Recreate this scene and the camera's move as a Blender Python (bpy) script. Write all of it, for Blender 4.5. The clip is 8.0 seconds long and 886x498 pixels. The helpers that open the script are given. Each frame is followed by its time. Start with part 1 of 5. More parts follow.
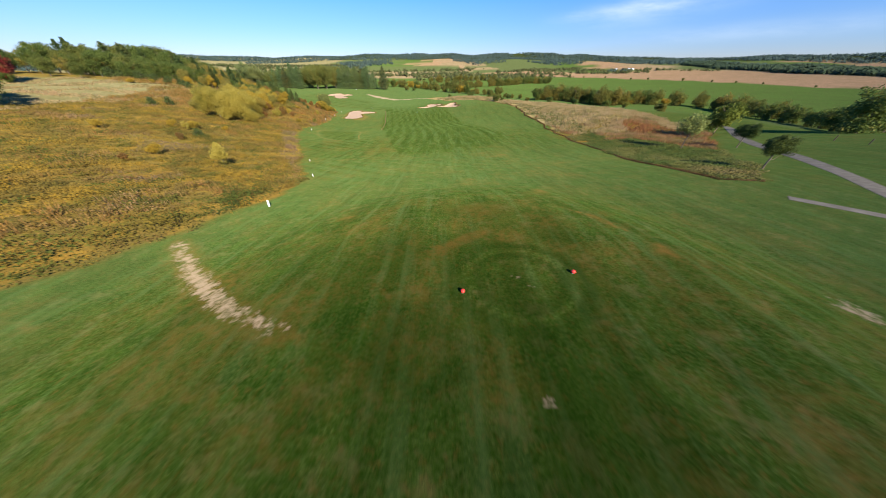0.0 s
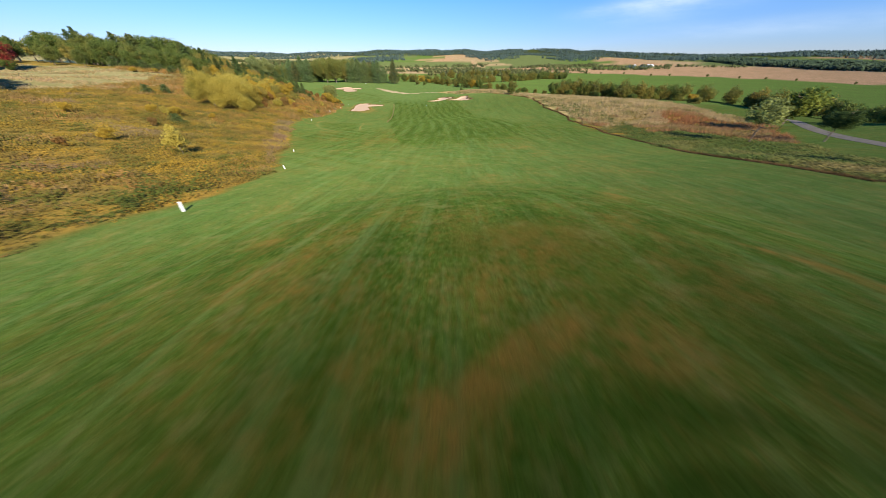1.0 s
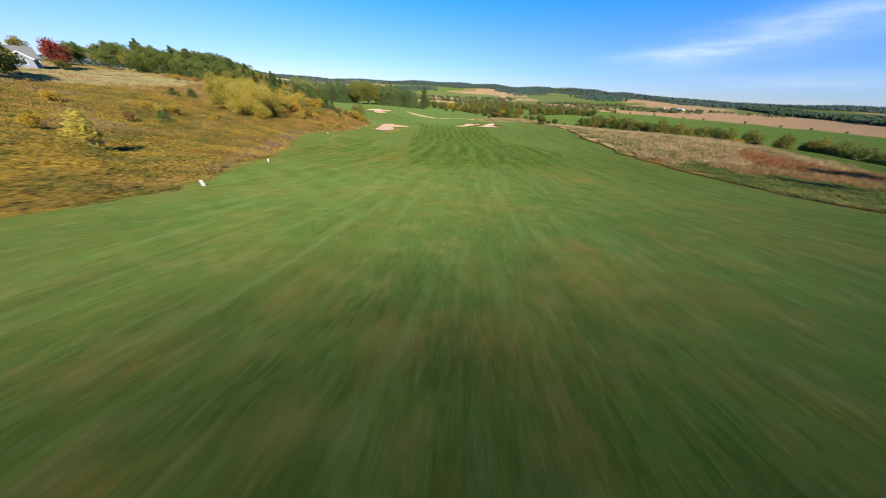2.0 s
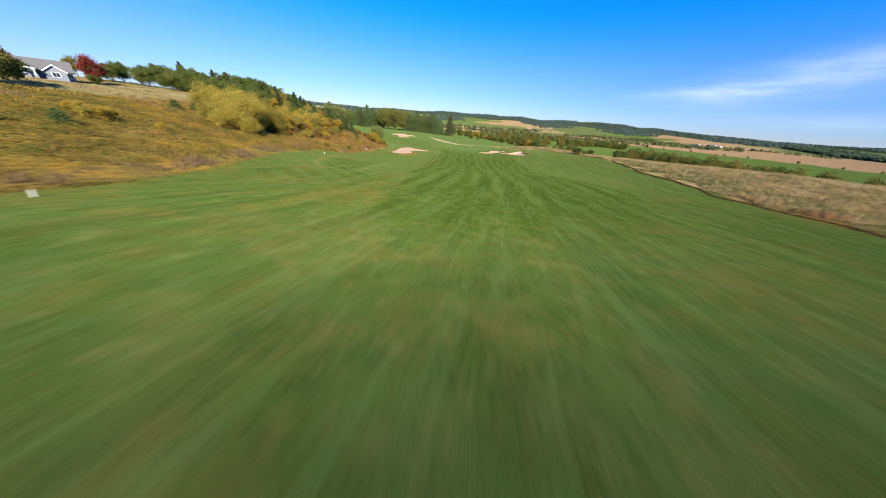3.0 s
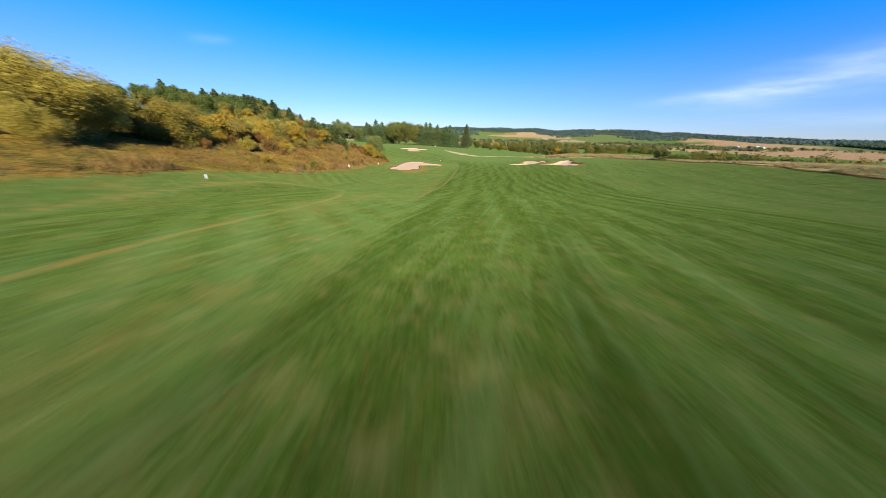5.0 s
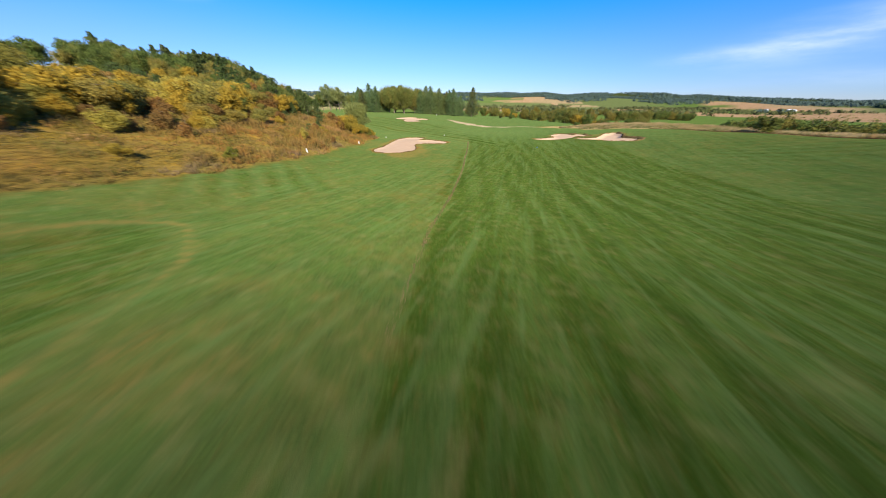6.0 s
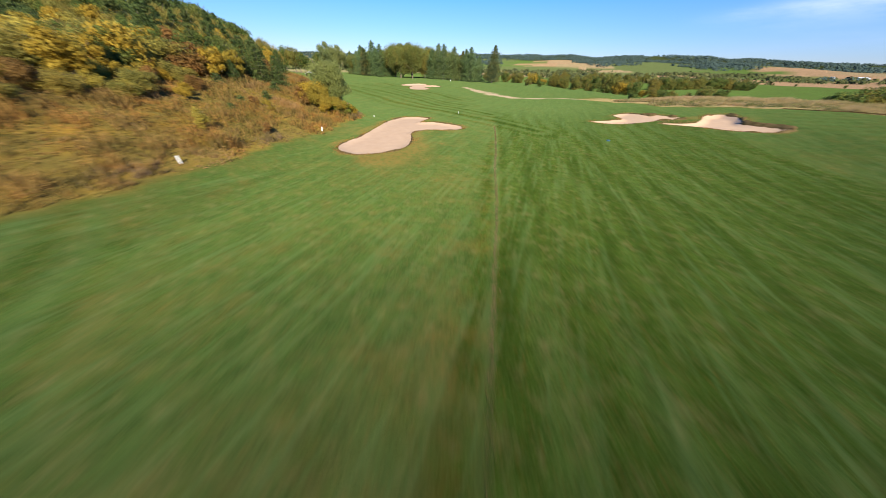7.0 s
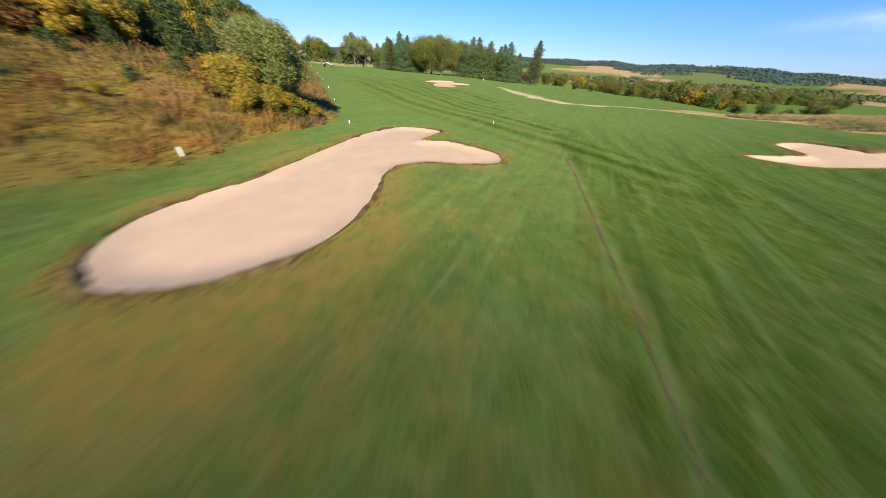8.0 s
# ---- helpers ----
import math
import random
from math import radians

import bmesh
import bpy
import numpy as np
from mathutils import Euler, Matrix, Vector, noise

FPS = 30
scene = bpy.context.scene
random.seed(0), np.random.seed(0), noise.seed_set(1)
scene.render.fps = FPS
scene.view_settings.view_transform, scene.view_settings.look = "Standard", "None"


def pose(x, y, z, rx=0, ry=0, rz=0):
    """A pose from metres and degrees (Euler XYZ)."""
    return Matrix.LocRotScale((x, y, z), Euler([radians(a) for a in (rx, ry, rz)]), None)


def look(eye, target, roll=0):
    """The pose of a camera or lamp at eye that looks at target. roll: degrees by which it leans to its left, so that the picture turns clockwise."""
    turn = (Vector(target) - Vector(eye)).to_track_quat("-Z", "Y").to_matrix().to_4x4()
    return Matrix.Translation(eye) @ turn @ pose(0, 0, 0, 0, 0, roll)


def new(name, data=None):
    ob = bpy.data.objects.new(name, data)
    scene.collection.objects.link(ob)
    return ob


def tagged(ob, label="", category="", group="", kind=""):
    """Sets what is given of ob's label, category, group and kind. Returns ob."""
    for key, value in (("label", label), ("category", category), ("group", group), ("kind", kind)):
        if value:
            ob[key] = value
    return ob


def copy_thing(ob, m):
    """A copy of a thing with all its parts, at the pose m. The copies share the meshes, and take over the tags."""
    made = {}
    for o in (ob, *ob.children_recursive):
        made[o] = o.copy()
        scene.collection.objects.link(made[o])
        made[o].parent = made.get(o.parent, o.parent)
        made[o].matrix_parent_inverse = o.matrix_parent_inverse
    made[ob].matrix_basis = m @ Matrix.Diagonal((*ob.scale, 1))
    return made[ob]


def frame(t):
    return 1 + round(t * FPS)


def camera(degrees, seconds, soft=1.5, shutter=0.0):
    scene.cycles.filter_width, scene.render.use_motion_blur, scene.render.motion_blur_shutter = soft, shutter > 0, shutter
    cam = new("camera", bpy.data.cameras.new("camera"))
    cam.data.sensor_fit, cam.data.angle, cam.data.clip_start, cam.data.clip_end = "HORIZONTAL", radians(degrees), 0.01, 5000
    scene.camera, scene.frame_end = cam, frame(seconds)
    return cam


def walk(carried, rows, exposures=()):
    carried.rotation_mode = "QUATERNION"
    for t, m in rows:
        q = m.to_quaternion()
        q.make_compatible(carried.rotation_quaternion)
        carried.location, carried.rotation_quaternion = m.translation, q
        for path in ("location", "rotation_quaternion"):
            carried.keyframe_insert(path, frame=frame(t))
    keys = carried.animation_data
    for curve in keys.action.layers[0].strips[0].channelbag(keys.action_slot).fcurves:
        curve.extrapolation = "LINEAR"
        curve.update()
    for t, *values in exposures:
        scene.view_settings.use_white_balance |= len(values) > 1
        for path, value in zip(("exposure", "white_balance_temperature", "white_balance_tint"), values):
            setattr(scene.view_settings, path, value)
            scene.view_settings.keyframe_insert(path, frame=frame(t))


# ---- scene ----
cam = camera(122.08, 8.0, soft=0.75, shutter=0.5)
# the plan is drawn in paces of UNIT metres, and laid out in metres at the end
UNIT = 1.7
# seconds, eye (x, y, z), turn (x, y, z in degrees)
PATH = [
    (0.0, 0.000, 0.000, 5.500, 53.000, -0.000, 0.000),
    (0.5, 0.004, 1.957, 4.626, 51.379, 0.303, 0.765),
    (1.0, -0.031, 4.583, 3.615, 52.481, -0.068, 2.261),
    (1.5, -0.124, 7.888, 2.650, 54.742, -1.281, 4.943),
    (2.0, -0.323, 11.591, 1.711, 57.330, -2.920, 8.203),
    (3.5, -1.816, 29.053, -0.710, 64.574, -3.994, 15.460),
    (4.0, -3.460, 34.235, -1.411, 66.053, -3.065, 16.262),
    (5.5, -10.293, 54.684, -3.258, 62.877, -1.240, 16.835),
    (6.0, -12.839, 62.050, -3.250, 59.085, -0.916, 17.125),
    (6.5, -15.186, 69.899, -3.257, 55.732, -0.873, 18.158),
    (7.0, -17.863, 78.374, -3.646, 53.125, -1.281, 20.008),
    (7.5, -20.671, 86.881, -4.369, 52.101, -2.274, 22.816),
    (8.0, -23.662, 95.579, -5.451, 52.992, -3.233, 26.391),
]
walk(cam, [(t, pose(UNIT * x, UNIT * y, UNIT * z, rx, ry, rz)) for t, x, y, z, rx, ry, rz in PATH])

# ---- light: a clear autumn day, the sun low behind the camera ----
SUN_WAY = Vector((-0.4366, 0.7334, -0.5210))
SKY_LOW, SKY_MIDDLE, SKY_HIGH = (0.62, 0.655, 0.90), (0.49, 0.725, 1.13), (0.03, 0.78, 1.56)
CLOUDS = [(38.0, 8.2, 12.0, 2.0, 0.20, 0.46), (27.0, 6.3, 8.0, 0.8, 0.07, 0.30), (44.0, 3.4, 14.0, 0.8, 0.02, 0.22), (-54.0, 11.7, 2.4, 0.6, 0.10, 0.12), (21.8, 6.3, 1.6, 0.3, 0.05, 0.15)]
world = bpy.data.worlds.new("sky")
scene.world = world
world.use_nodes = True
wn, wl = world.node_tree.nodes, world.node_tree.links
wn.clear()
w_out = wn.new("ShaderNodeOutputWorld")
w_bg = wn.new("ShaderNodeBackground")
w_sky = wn.new("ShaderNodeTexSky")
w_sky.sky_type = "NISHITA"
w_sky.sun_disc = False
w_sky.sun_elevation = radians(31.4)
w_sky.sun_rotation = radians(149.2)
w_sky.air_density, w_sky.dust_density, w_sky.ozone_density = 1.0, 0.05, 6.0
w_bg.inputs["Strength"].default_value = 0.078
w_co = wn.new("ShaderNodeTexCoord")


def sky_math(op, a, b=0.0, c=0.0):
    m = wn.new("ShaderNodeMath")
    m.operation = op
    for socket, v in zip(m.inputs, (a, b, c)):
        if isinstance(v, (int, float)):
            socket.default_value = v
        else:
            wl.new(v, socket)
    return m.outputs["Value"]


def sky_mix(k, a, b, blend="MIX"):
    m = wn.new("ShaderNodeMix")
    m.data_type, m.blend_type = "RGBA", blend
    for key, v in (("Factor", k), ("A", a), ("B", b)):
        if isinstance(v, (int, float)):
            m.inputs[key].default_value = v
        elif isinstance(v, tuple):
            m.inputs[key].default_value = (*v, 1)
        else:
            wl.new(v, m.inputs[key])
    return m.outputs["Result"]


def sky_ramp(value, a, b):
    r = wn.new("ShaderNodeMapRange")
    r.interpolation_type = "SMOOTHSTEP"
    r.inputs["From Min"].default_value, r.inputs["From Max"].default_value = a, b
    wl.new(value, r.inputs["Value"])
    return r.outputs["Result"]


w_way = wn.new("ShaderNodeSeparateXYZ")
wl.new(w_co.outputs["Generated"], w_way.inputs["Vector"])
w_az = sky_math("MULTIPLY", sky_math("ARCTAN2", w_way.outputs["X"], w_way.outputs["Y"]), 57.2958)
w_el = sky_math("MULTIPLY", sky_math("ARCSINE", w_way.outputs["Z"]), 57.2958)
# deep blue overhead, pale and soft towards the horizon
w_low = sky_mix(sky_ramp(w_el, -1.0, 10.0), SKY_LOW, SKY_MIDDLE)
w_tint = sky_mix(sky_ramp(w_el, 6.5, 17.5), w_low, SKY_HIGH)
w_blue = sky_mix(1.0, w_sky.outputs["Color"], w_tint, "MULTIPLY")
# streaks of high cloud: azimuth and elevation of the middle, half length, half height, slope, weight
w_map = wn.new("ShaderNodeMapping")
w_map.inputs["Rotation"].default_value = (0, radians(11), radians(-32))
w_map.inputs["Scale"].default_value = (5.0, 5.0, 26.0)
w_noise = wn.new("ShaderNodeTexNoise")
w_noise.inputs["Scale"].default_value = 1.3
w_noise.inputs["Detail"].default_value = 7
w_noise.inputs["Roughness"].default_value = 0.6
wl.new(w_co.outputs["Generated"], w_map.inputs["Vector"])
wl.new(w_map.outputs["Vector"], w_noise.inputs["Vector"])
w_veil = None
for az, el, long, high, slope, weight in CLOUDS:
    w_x = sky_math("SUBTRACT", w_az, az)
    w_y = sky_math("SUBTRACT", sky_math("SUBTRACT", w_el, el), sky_math("MULTIPLY", w_x, slope))
    w_d = sky_math("ADD", sky_math("POWER", sky_math("ABSOLUTE", sky_math("DIVIDE", w_x, long)), 3.0), sky_math("POWER", sky_math("ABSOLUTE", sky_math("DIVIDE", w_y, high)), 2.0))
    w_in = sky_math("MULTIPLY", sky_math("EXPONENT", sky_math("MULTIPLY", w_d, -1.0)), weight)
    w_veil = w_in if w_veil is None else sky_math("ADD", w_veil, w_in)
w_veil = sky_math("MULTIPLY", w_veil, sky_math("MULTIPLY_ADD", sky_ramp(w_noise.outputs["Fac"], 0.30, 0.72), 0.8, 0.35))
w_veil = sky_math("MINIMUM", w_veil, 0.8)
w_all = sky_mix(w_veil, w_blue, (5.6, 6.5, 7.8))
wl.new(w_all, w_bg.inputs["Color"])
wl.new(w_bg.outputs["Background"], w_out.inputs["Surface"])

sun = new("sun", bpy.data.lights.new("sun", "SUN"))
sun.data.energy, sun.data.angle, sun.data.color = 4.7, radians(0.53), (1.0, 0.91, 0.71)
sun.matrix_world = look((0, 0, 60), Vector((0, 0, 60)) + SUN_WAY)
scene.view_settings.exposure = 1.05


# ---- materials ----
class Nodes:
    """A material and short ways to add its nodes."""

    def __init__(self, name, rough=0.9, gloss=0.2):
        self.mat = bpy.data.materials.new(name)
        self.mat.use_nodes = True
        self.n, self.l = self.mat.node_tree.nodes, self.mat.node_tree.links
        self.bsdf = self.n["Principled BSDF"]
        self.bsdf.inputs["Roughness"].default_value = rough
        self.bsdf.inputs["Specular IOR Level"].default_value = gloss
        self.co = self.n.new("ShaderNodeTexCoord").outputs["Object"]

    def put(self, value, socket):
        if isinstance(value, (int, float)):
            socket.default_value = value
        elif isinstance(value, tuple):
            socket.default_value = (*value, 1)[:4]
        else:
            self.l.new(value, socket)

    def noise(self, scale, detail=4.0, rough=0.55, stretch=None, turn=0.0):
        t = self.n.new("ShaderNodeTexNoise")
        t.inputs["Scale"].default_value = scale
        t.inputs["Detail"].default_value = detail
        t.inputs["Roughness"].default_value = rough
        if stretch:
            m = self.n.new("ShaderNodeMapping")
            m.inputs["Scale"].default_value = stretch
            m.inputs["Rotation"].default_value = (0, 0, radians(turn))
            self.l.new(self.co, m.inputs["Vector"])
            self.l.new(m.outputs["Vector"], t.inputs["Vector"])
        else:
            self.l.new(self.co, t.inputs["Vector"])
        return t.outputs["Fac"]

    def cut(self, value, a, b, lo=0.0, hi=1.0):
        r = self.n.new("ShaderNodeMapRange")
        for key, v in (("Value", value), ("From Min", a), ("From Max", b), ("To Min", lo), ("To Max", hi)):
            self.put(v, r.inputs[key])
        return r.outputs["Result"]

    def math(self, op, a, b=0.0):
        m = self.n.new("ShaderNodeMath")
        m.operation = op
        self.put(a, m.inputs[0])
        self.put(b, m.inputs[1])
        return m.outputs["Value"]

    def mix(self, k, a, b):
        m = self.n.new("ShaderNodeMix")
        m.data_type = "RGBA"
        self.put(k, m.inputs["Factor"])
        self.put(a, m.inputs["A"])
        self.put(b, m.inputs["B"])
        return m.outputs["Result"]

    def fuzzy(self, weight):
        """Short grass: rough, its upright blades catching light at low angles."""
        self.bsdf.inputs["Diffuse Roughness"].default_value = 1.0
        self.put(weight, self.bsdf.inputs["Sheen Weight"])
        self.bsdf.inputs["Sheen Roughness"].default_value = 0.45
        self.bsdf.inputs["Sheen Tint"].default_value = (0.30, 0.54, 0.13, 1)
        return self

    def attribute(self, name):
        a = self.n.new("ShaderNodeAttribute")
        a.attribute_name = name
        s = self.n.new("ShaderNodeSeparateColor")
        self.l.new(a.outputs["Color"], s.inputs["Color"])
        return a.outputs["Color"], s.outputs["Red"], s.outputs["Green"], s.outputs["Blue"], a.outputs["Alpha"]

    def island(self):
        return self.n.new("ShaderNodeNewGeometry").outputs["Random Per Island"]

    def each(self):
        return self.n.new("ShaderNodeObjectInfo").outputs["Random"]

    def colour(self, value):
        self.put(value, self.bsdf.inputs["Base Color"])
        return self

    def bump(self, value, strength=0.4, distance=0.05):
        b = self.n.new("ShaderNodeBump")
        b.inputs["Strength"].default_value = strength
        b.inputs["Distance"].default_value = distance
        self.l.new(value, b.inputs["Height"])
        self.l.new(b.outputs["Normal"], self.bsdf.inputs["Normal"])
        return self

    def thin(self, colour, share=0.3):
        """Leaves let some light through."""
        t = self.n.new("ShaderNodeBsdfTranslucent")
        self.put(colour, t.inputs["Color"])
        m = self.n.new("ShaderNodeMixShader")
        m.inputs["Fac"].default_value = share
        self.l.new(self.bsdf.outputs["BSDF"], m.inputs[1])
        self.l.new(t.outputs["BSDF"], m.inputs[2])
        self.l.new(m.outputs["Shader"], self.n["Material Output"].inputs["Surface"])
        return self


def leaf_material(name, dark, light, turned, turned_share=0.12):
    m = Nodes(name, 0.75, 0.15)
    c = m.mix(m.island(), dark, light)
    c = m.mix(m.cut(m.noise(0.28, 3), 0.62 - turned_share, 0.8 - turned_share * 0.6, 0, 0.85), c, turned)
    c = m.mix(m.cut(m.each(), 0.0, 0.5, 0.35, 0.0), c, light)
    c = m.mix(m.cut(m.each(), 0.62, 1.0, 0.0, 0.5), c, turned)
    m.colour(c).thin(c, 0.38)
    return m.mat


def plain_material(name, a, b, scale=3.0, rough=0.8, relief=0.2):
    m = Nodes(name, rough, 0.5 if rough < 0.6 else 0.0)
    m.colour(m.mix(m.cut(m.noise(scale, 5), 0.3, 0.7), a, b))
    m.bump(m.noise(scale * 12, 3), relief, 0.01)
    return m.mat


def ground_material():
    m = Nodes("turf_and_fields", 1.0, 0.0)
    _, meadow, stripe_and_glow, dry, bare = m.attribute("cover")
    land = m.attribute("land")
    fine = m.noise(9.0, 5, 0.65)
    blades = m.noise(45.0, 2, 0.6)
    middle = m.noise(0.9, 5, 0.6)
    broad = m.noise(0.11, 4, 0.55)
    lawn = m.mix(m.cut(middle, 0.34, 0.64), LAWN_DARK, LAWN_LIGHT)
    lawn = m.mix(m.cut(fine, 0.40, 0.70, 0, 0.68), lawn, LAWN_PALE)
    lawn = m.mix(m.cut(m.noise(5.0, 4, 0.6), 0.54, 0.68, 0, 0.45), lawn, LAWN_DRY)
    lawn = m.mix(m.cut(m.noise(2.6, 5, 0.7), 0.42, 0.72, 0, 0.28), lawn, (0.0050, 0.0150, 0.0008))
    # near-black flecks: shade in the gaps between blades, painted into the lawn
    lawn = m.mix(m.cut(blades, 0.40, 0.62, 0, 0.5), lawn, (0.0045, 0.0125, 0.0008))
    lawn = m.mix(m.cut(m.noise(1.2, 6, 0.72), 0.52, 0.66, 0, 0.42), lawn, LAWN_SCUFF)
    # streaks left by the mowers along the hole
    streaks = m.noise(1.0, 4, 0.6, (0.55, 0.040, 0.04), -15.3)
    finer = m.noise(1.0, 3, 0.6, (1.9, 0.14, 0.1), -15.3)
    mown = m.cut(meadow, 0.0, 0.3, 1.0, 0.0)
    lawn = m.mix(m.math("MULTIPLY", m.cut(streaks, 0.46, 0.64, 0, 0.38), mown), lawn, LAWN_STRIPE)
    lawn = m.mix(m.math("MULTIPLY", m.cut(finer, 0.50, 0.70, 0, 0.32), mown), lawn, LAWN_BRIGHT)
    worn = m.math("ADD", m.cut(broad, 0.48, 0.72, 0, 0.5), m.cut(m.noise(0.42, 6, 0.7), 0.47, 0.66, 0, 0.6))
    worn = m.math("MULTIPLY", worn, m.cut(dry, 0, 1, 0.0, 1.2))
    worn = m.math("MULTIPLY", worn, m.cut(m.noise(3.4, 5, 0.7), 0.36, 0.6, 0.2, 1.25))
    worn = m.math("MAXIMUM", worn, m.math("MULTIPLY", m.cut(dry, 0.62, 0.95), m.cut(m.noise(1.7, 5, 0.7), 0.30, 0.60, 0.15, 0.9)))
    lawn = m.mix(m.math("MINIMUM", worn, 0.80), lawn, LAWN_DRY)
    # darker and paler stripes; the paler side also carries the painted glow
    lawn = m.mix(m.cut(stripe_and_glow, 0.5, 1.0, 0, 0.62), lawn, LAWN_STRIPE)
    lawn = m.mix(m.cut(stripe_and_glow, 0.5, 0.0, 0, 0.45), lawn, LAWN_BRIGHT)
    scar = m.math("ADD", bare, m.cut(m.noise(2.4, 5, 0.7), 0, 1, -0.42, 0.42))
    lawn = m.mix(m.cut(scar, 0.78, 0.95, 0, 0.85), lawn, (0.30, 0.215, 0.145))
    soil = m.mix(m.cut(m.noise(0.16, 4, 0.6), 0.36, 0.60), (0.230, 0.130, 0.020), (0.130, 0.100, 0.022))
    soil = m.mix(m.cut(m.noise(0.42, 5), 0.42, 0.62), soil, (0.105, 0.080, 0.020))
    soil = m.mix(m.cut(m.noise(3.0, 5, 0.7), 0.40, 0.66, 0, 0.6), soil, (0.060, 0.048, 0.014))
    soil = m.mix(m.cut(fine, 0.45, 0.7, 0, 0.5), soil, (0.230, 0.150, 0.045))
    straw = m.mix(m.cut(m.noise(0.5, 5, 0.65), 0.4, 0.6), (0.290, 0.205, 0.095), (0.175, 0.155, 0.055))
    soil = m.mix(m.cut(dry, 0.5, 0.9), soil, straw)
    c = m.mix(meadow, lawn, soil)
    patchy = m.mix(m.cut(m.noise(0.03, 6, 0.7), 0.35, 0.65, 0.0, 0.35), land[0], (0.055, 0.068, 0.024))
    patchy = m.mix(m.cut(m.noise(0.45, 6, 0.7), 0.42, 0.68, 0.0, 0.45), patchy, (0.050, 0.052, 0.016))
    patchy = m.mix(m.cut(m.noise(0.12, 7, 0.75), 0.46, 0.66, 0.0, 0.4), patchy, (0.115, 0.110, 0.040))
    patchy = m.mix(m.cut(m.noise(1.1, 5, 0.75), 0.40, 0.62, 0.0, 0.45), patchy, (0.022, 0.032, 0.008))
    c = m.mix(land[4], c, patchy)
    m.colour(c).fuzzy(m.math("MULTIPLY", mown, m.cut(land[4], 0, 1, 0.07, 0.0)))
    m.bump(m.math("ADD", fine, m.math("MULTIPLY", blades, 0.5)), 0.45, 0.08)
    return m.mat


LAWN_DARK, LAWN_LIGHT, LAWN_PALE = (0.0120, 0.0321, 0.0019), (0.0361, 0.0717, 0.0075), (0.1109, 0.1496, 0.0343)
LAWN_SCUFF = (0.1443, 0.1162, 0.0422)
LAWN_DRY, LAWN_STRIPE, LAWN_BRIGHT = (0.1454, 0.0727, 0.0184), (0.0055, 0.0172, 0.0011), (0.0898, 0.1373, 0.0440)
TURF = ground_material()


def grass_material(name, tones, size=0.10):
    """Standing grass and weeds: patches of the tones, each blade a little its own."""
    m = Nodes(name, 0.85, 0.1)
    a = m.cut(m.noise(size, 4, 0.6), 0.44, 0.56)
    b = m.cut(m.noise(size * 2.6, 4, 0.6), 0.46, 0.60)
    c = m.mix(a, tones[0], tones[1])
    c = m.mix(b, c, tones[2])
    c = m.mix(m.cut(m.noise(size * 0.55, 3), 0.55, 0.68), c, tones[3])
    c = m.mix(m.cut(m.island(), 0, 1, 0, 0.22), c, tones[4])
    m.colour(c).thin(c, 0.3)
    return m.mat


GOLD_GRASS = grass_material("goldenrod_and_weeds", ((0.310, 0.190, 0.024), (0.160, 0.110, 0.026), (0.082, 0.088, 0.018), (0.195, 0.105, 0.038), (0.360, 0.240, 0.040)), 0.11)
BROWN_GRASS = grass_material("brown_prairie_grass", ((0.310, 0.155, 0.062), (0.330, 0.205, 0.095), (0.170, 0.145, 0.046), (0.310, 0.130, 0.048), (0.370, 0.235, 0.115)))
RUST_GRASS = grass_material("rusty_hillside_grass", ((0.330, 0.160, 0.040), (0.270, 0.165, 0.050), (0.140, 0.110, 0.028), (0.320, 0.195, 0.085), (0.400, 0.245, 0.080)), 0.16)
PALE_GRASS = grass_material("pale_dry_grass", ((0.440, 0.320, 0.155), (0.380, 0.272, 0.118), (0.235, 0.200, 0.070), (0.400, 0.265, 0.130), (0.480, 0.360, 0.185)))
TAN_GRASS = grass_material("tan_dry_grass", ((0.270, 0.180, 0.092), (0.215, 0.150, 0.068), (0.160, 0.122, 0.045), (0.240, 0.150, 0.074), (0.310, 0.220, 0.112)))
BARK = plain_material("grey_brown_bark", (0.12, 0.09, 0.065), (0.22, 0.18, 0.14), 2.0, 0.9, 0.6)
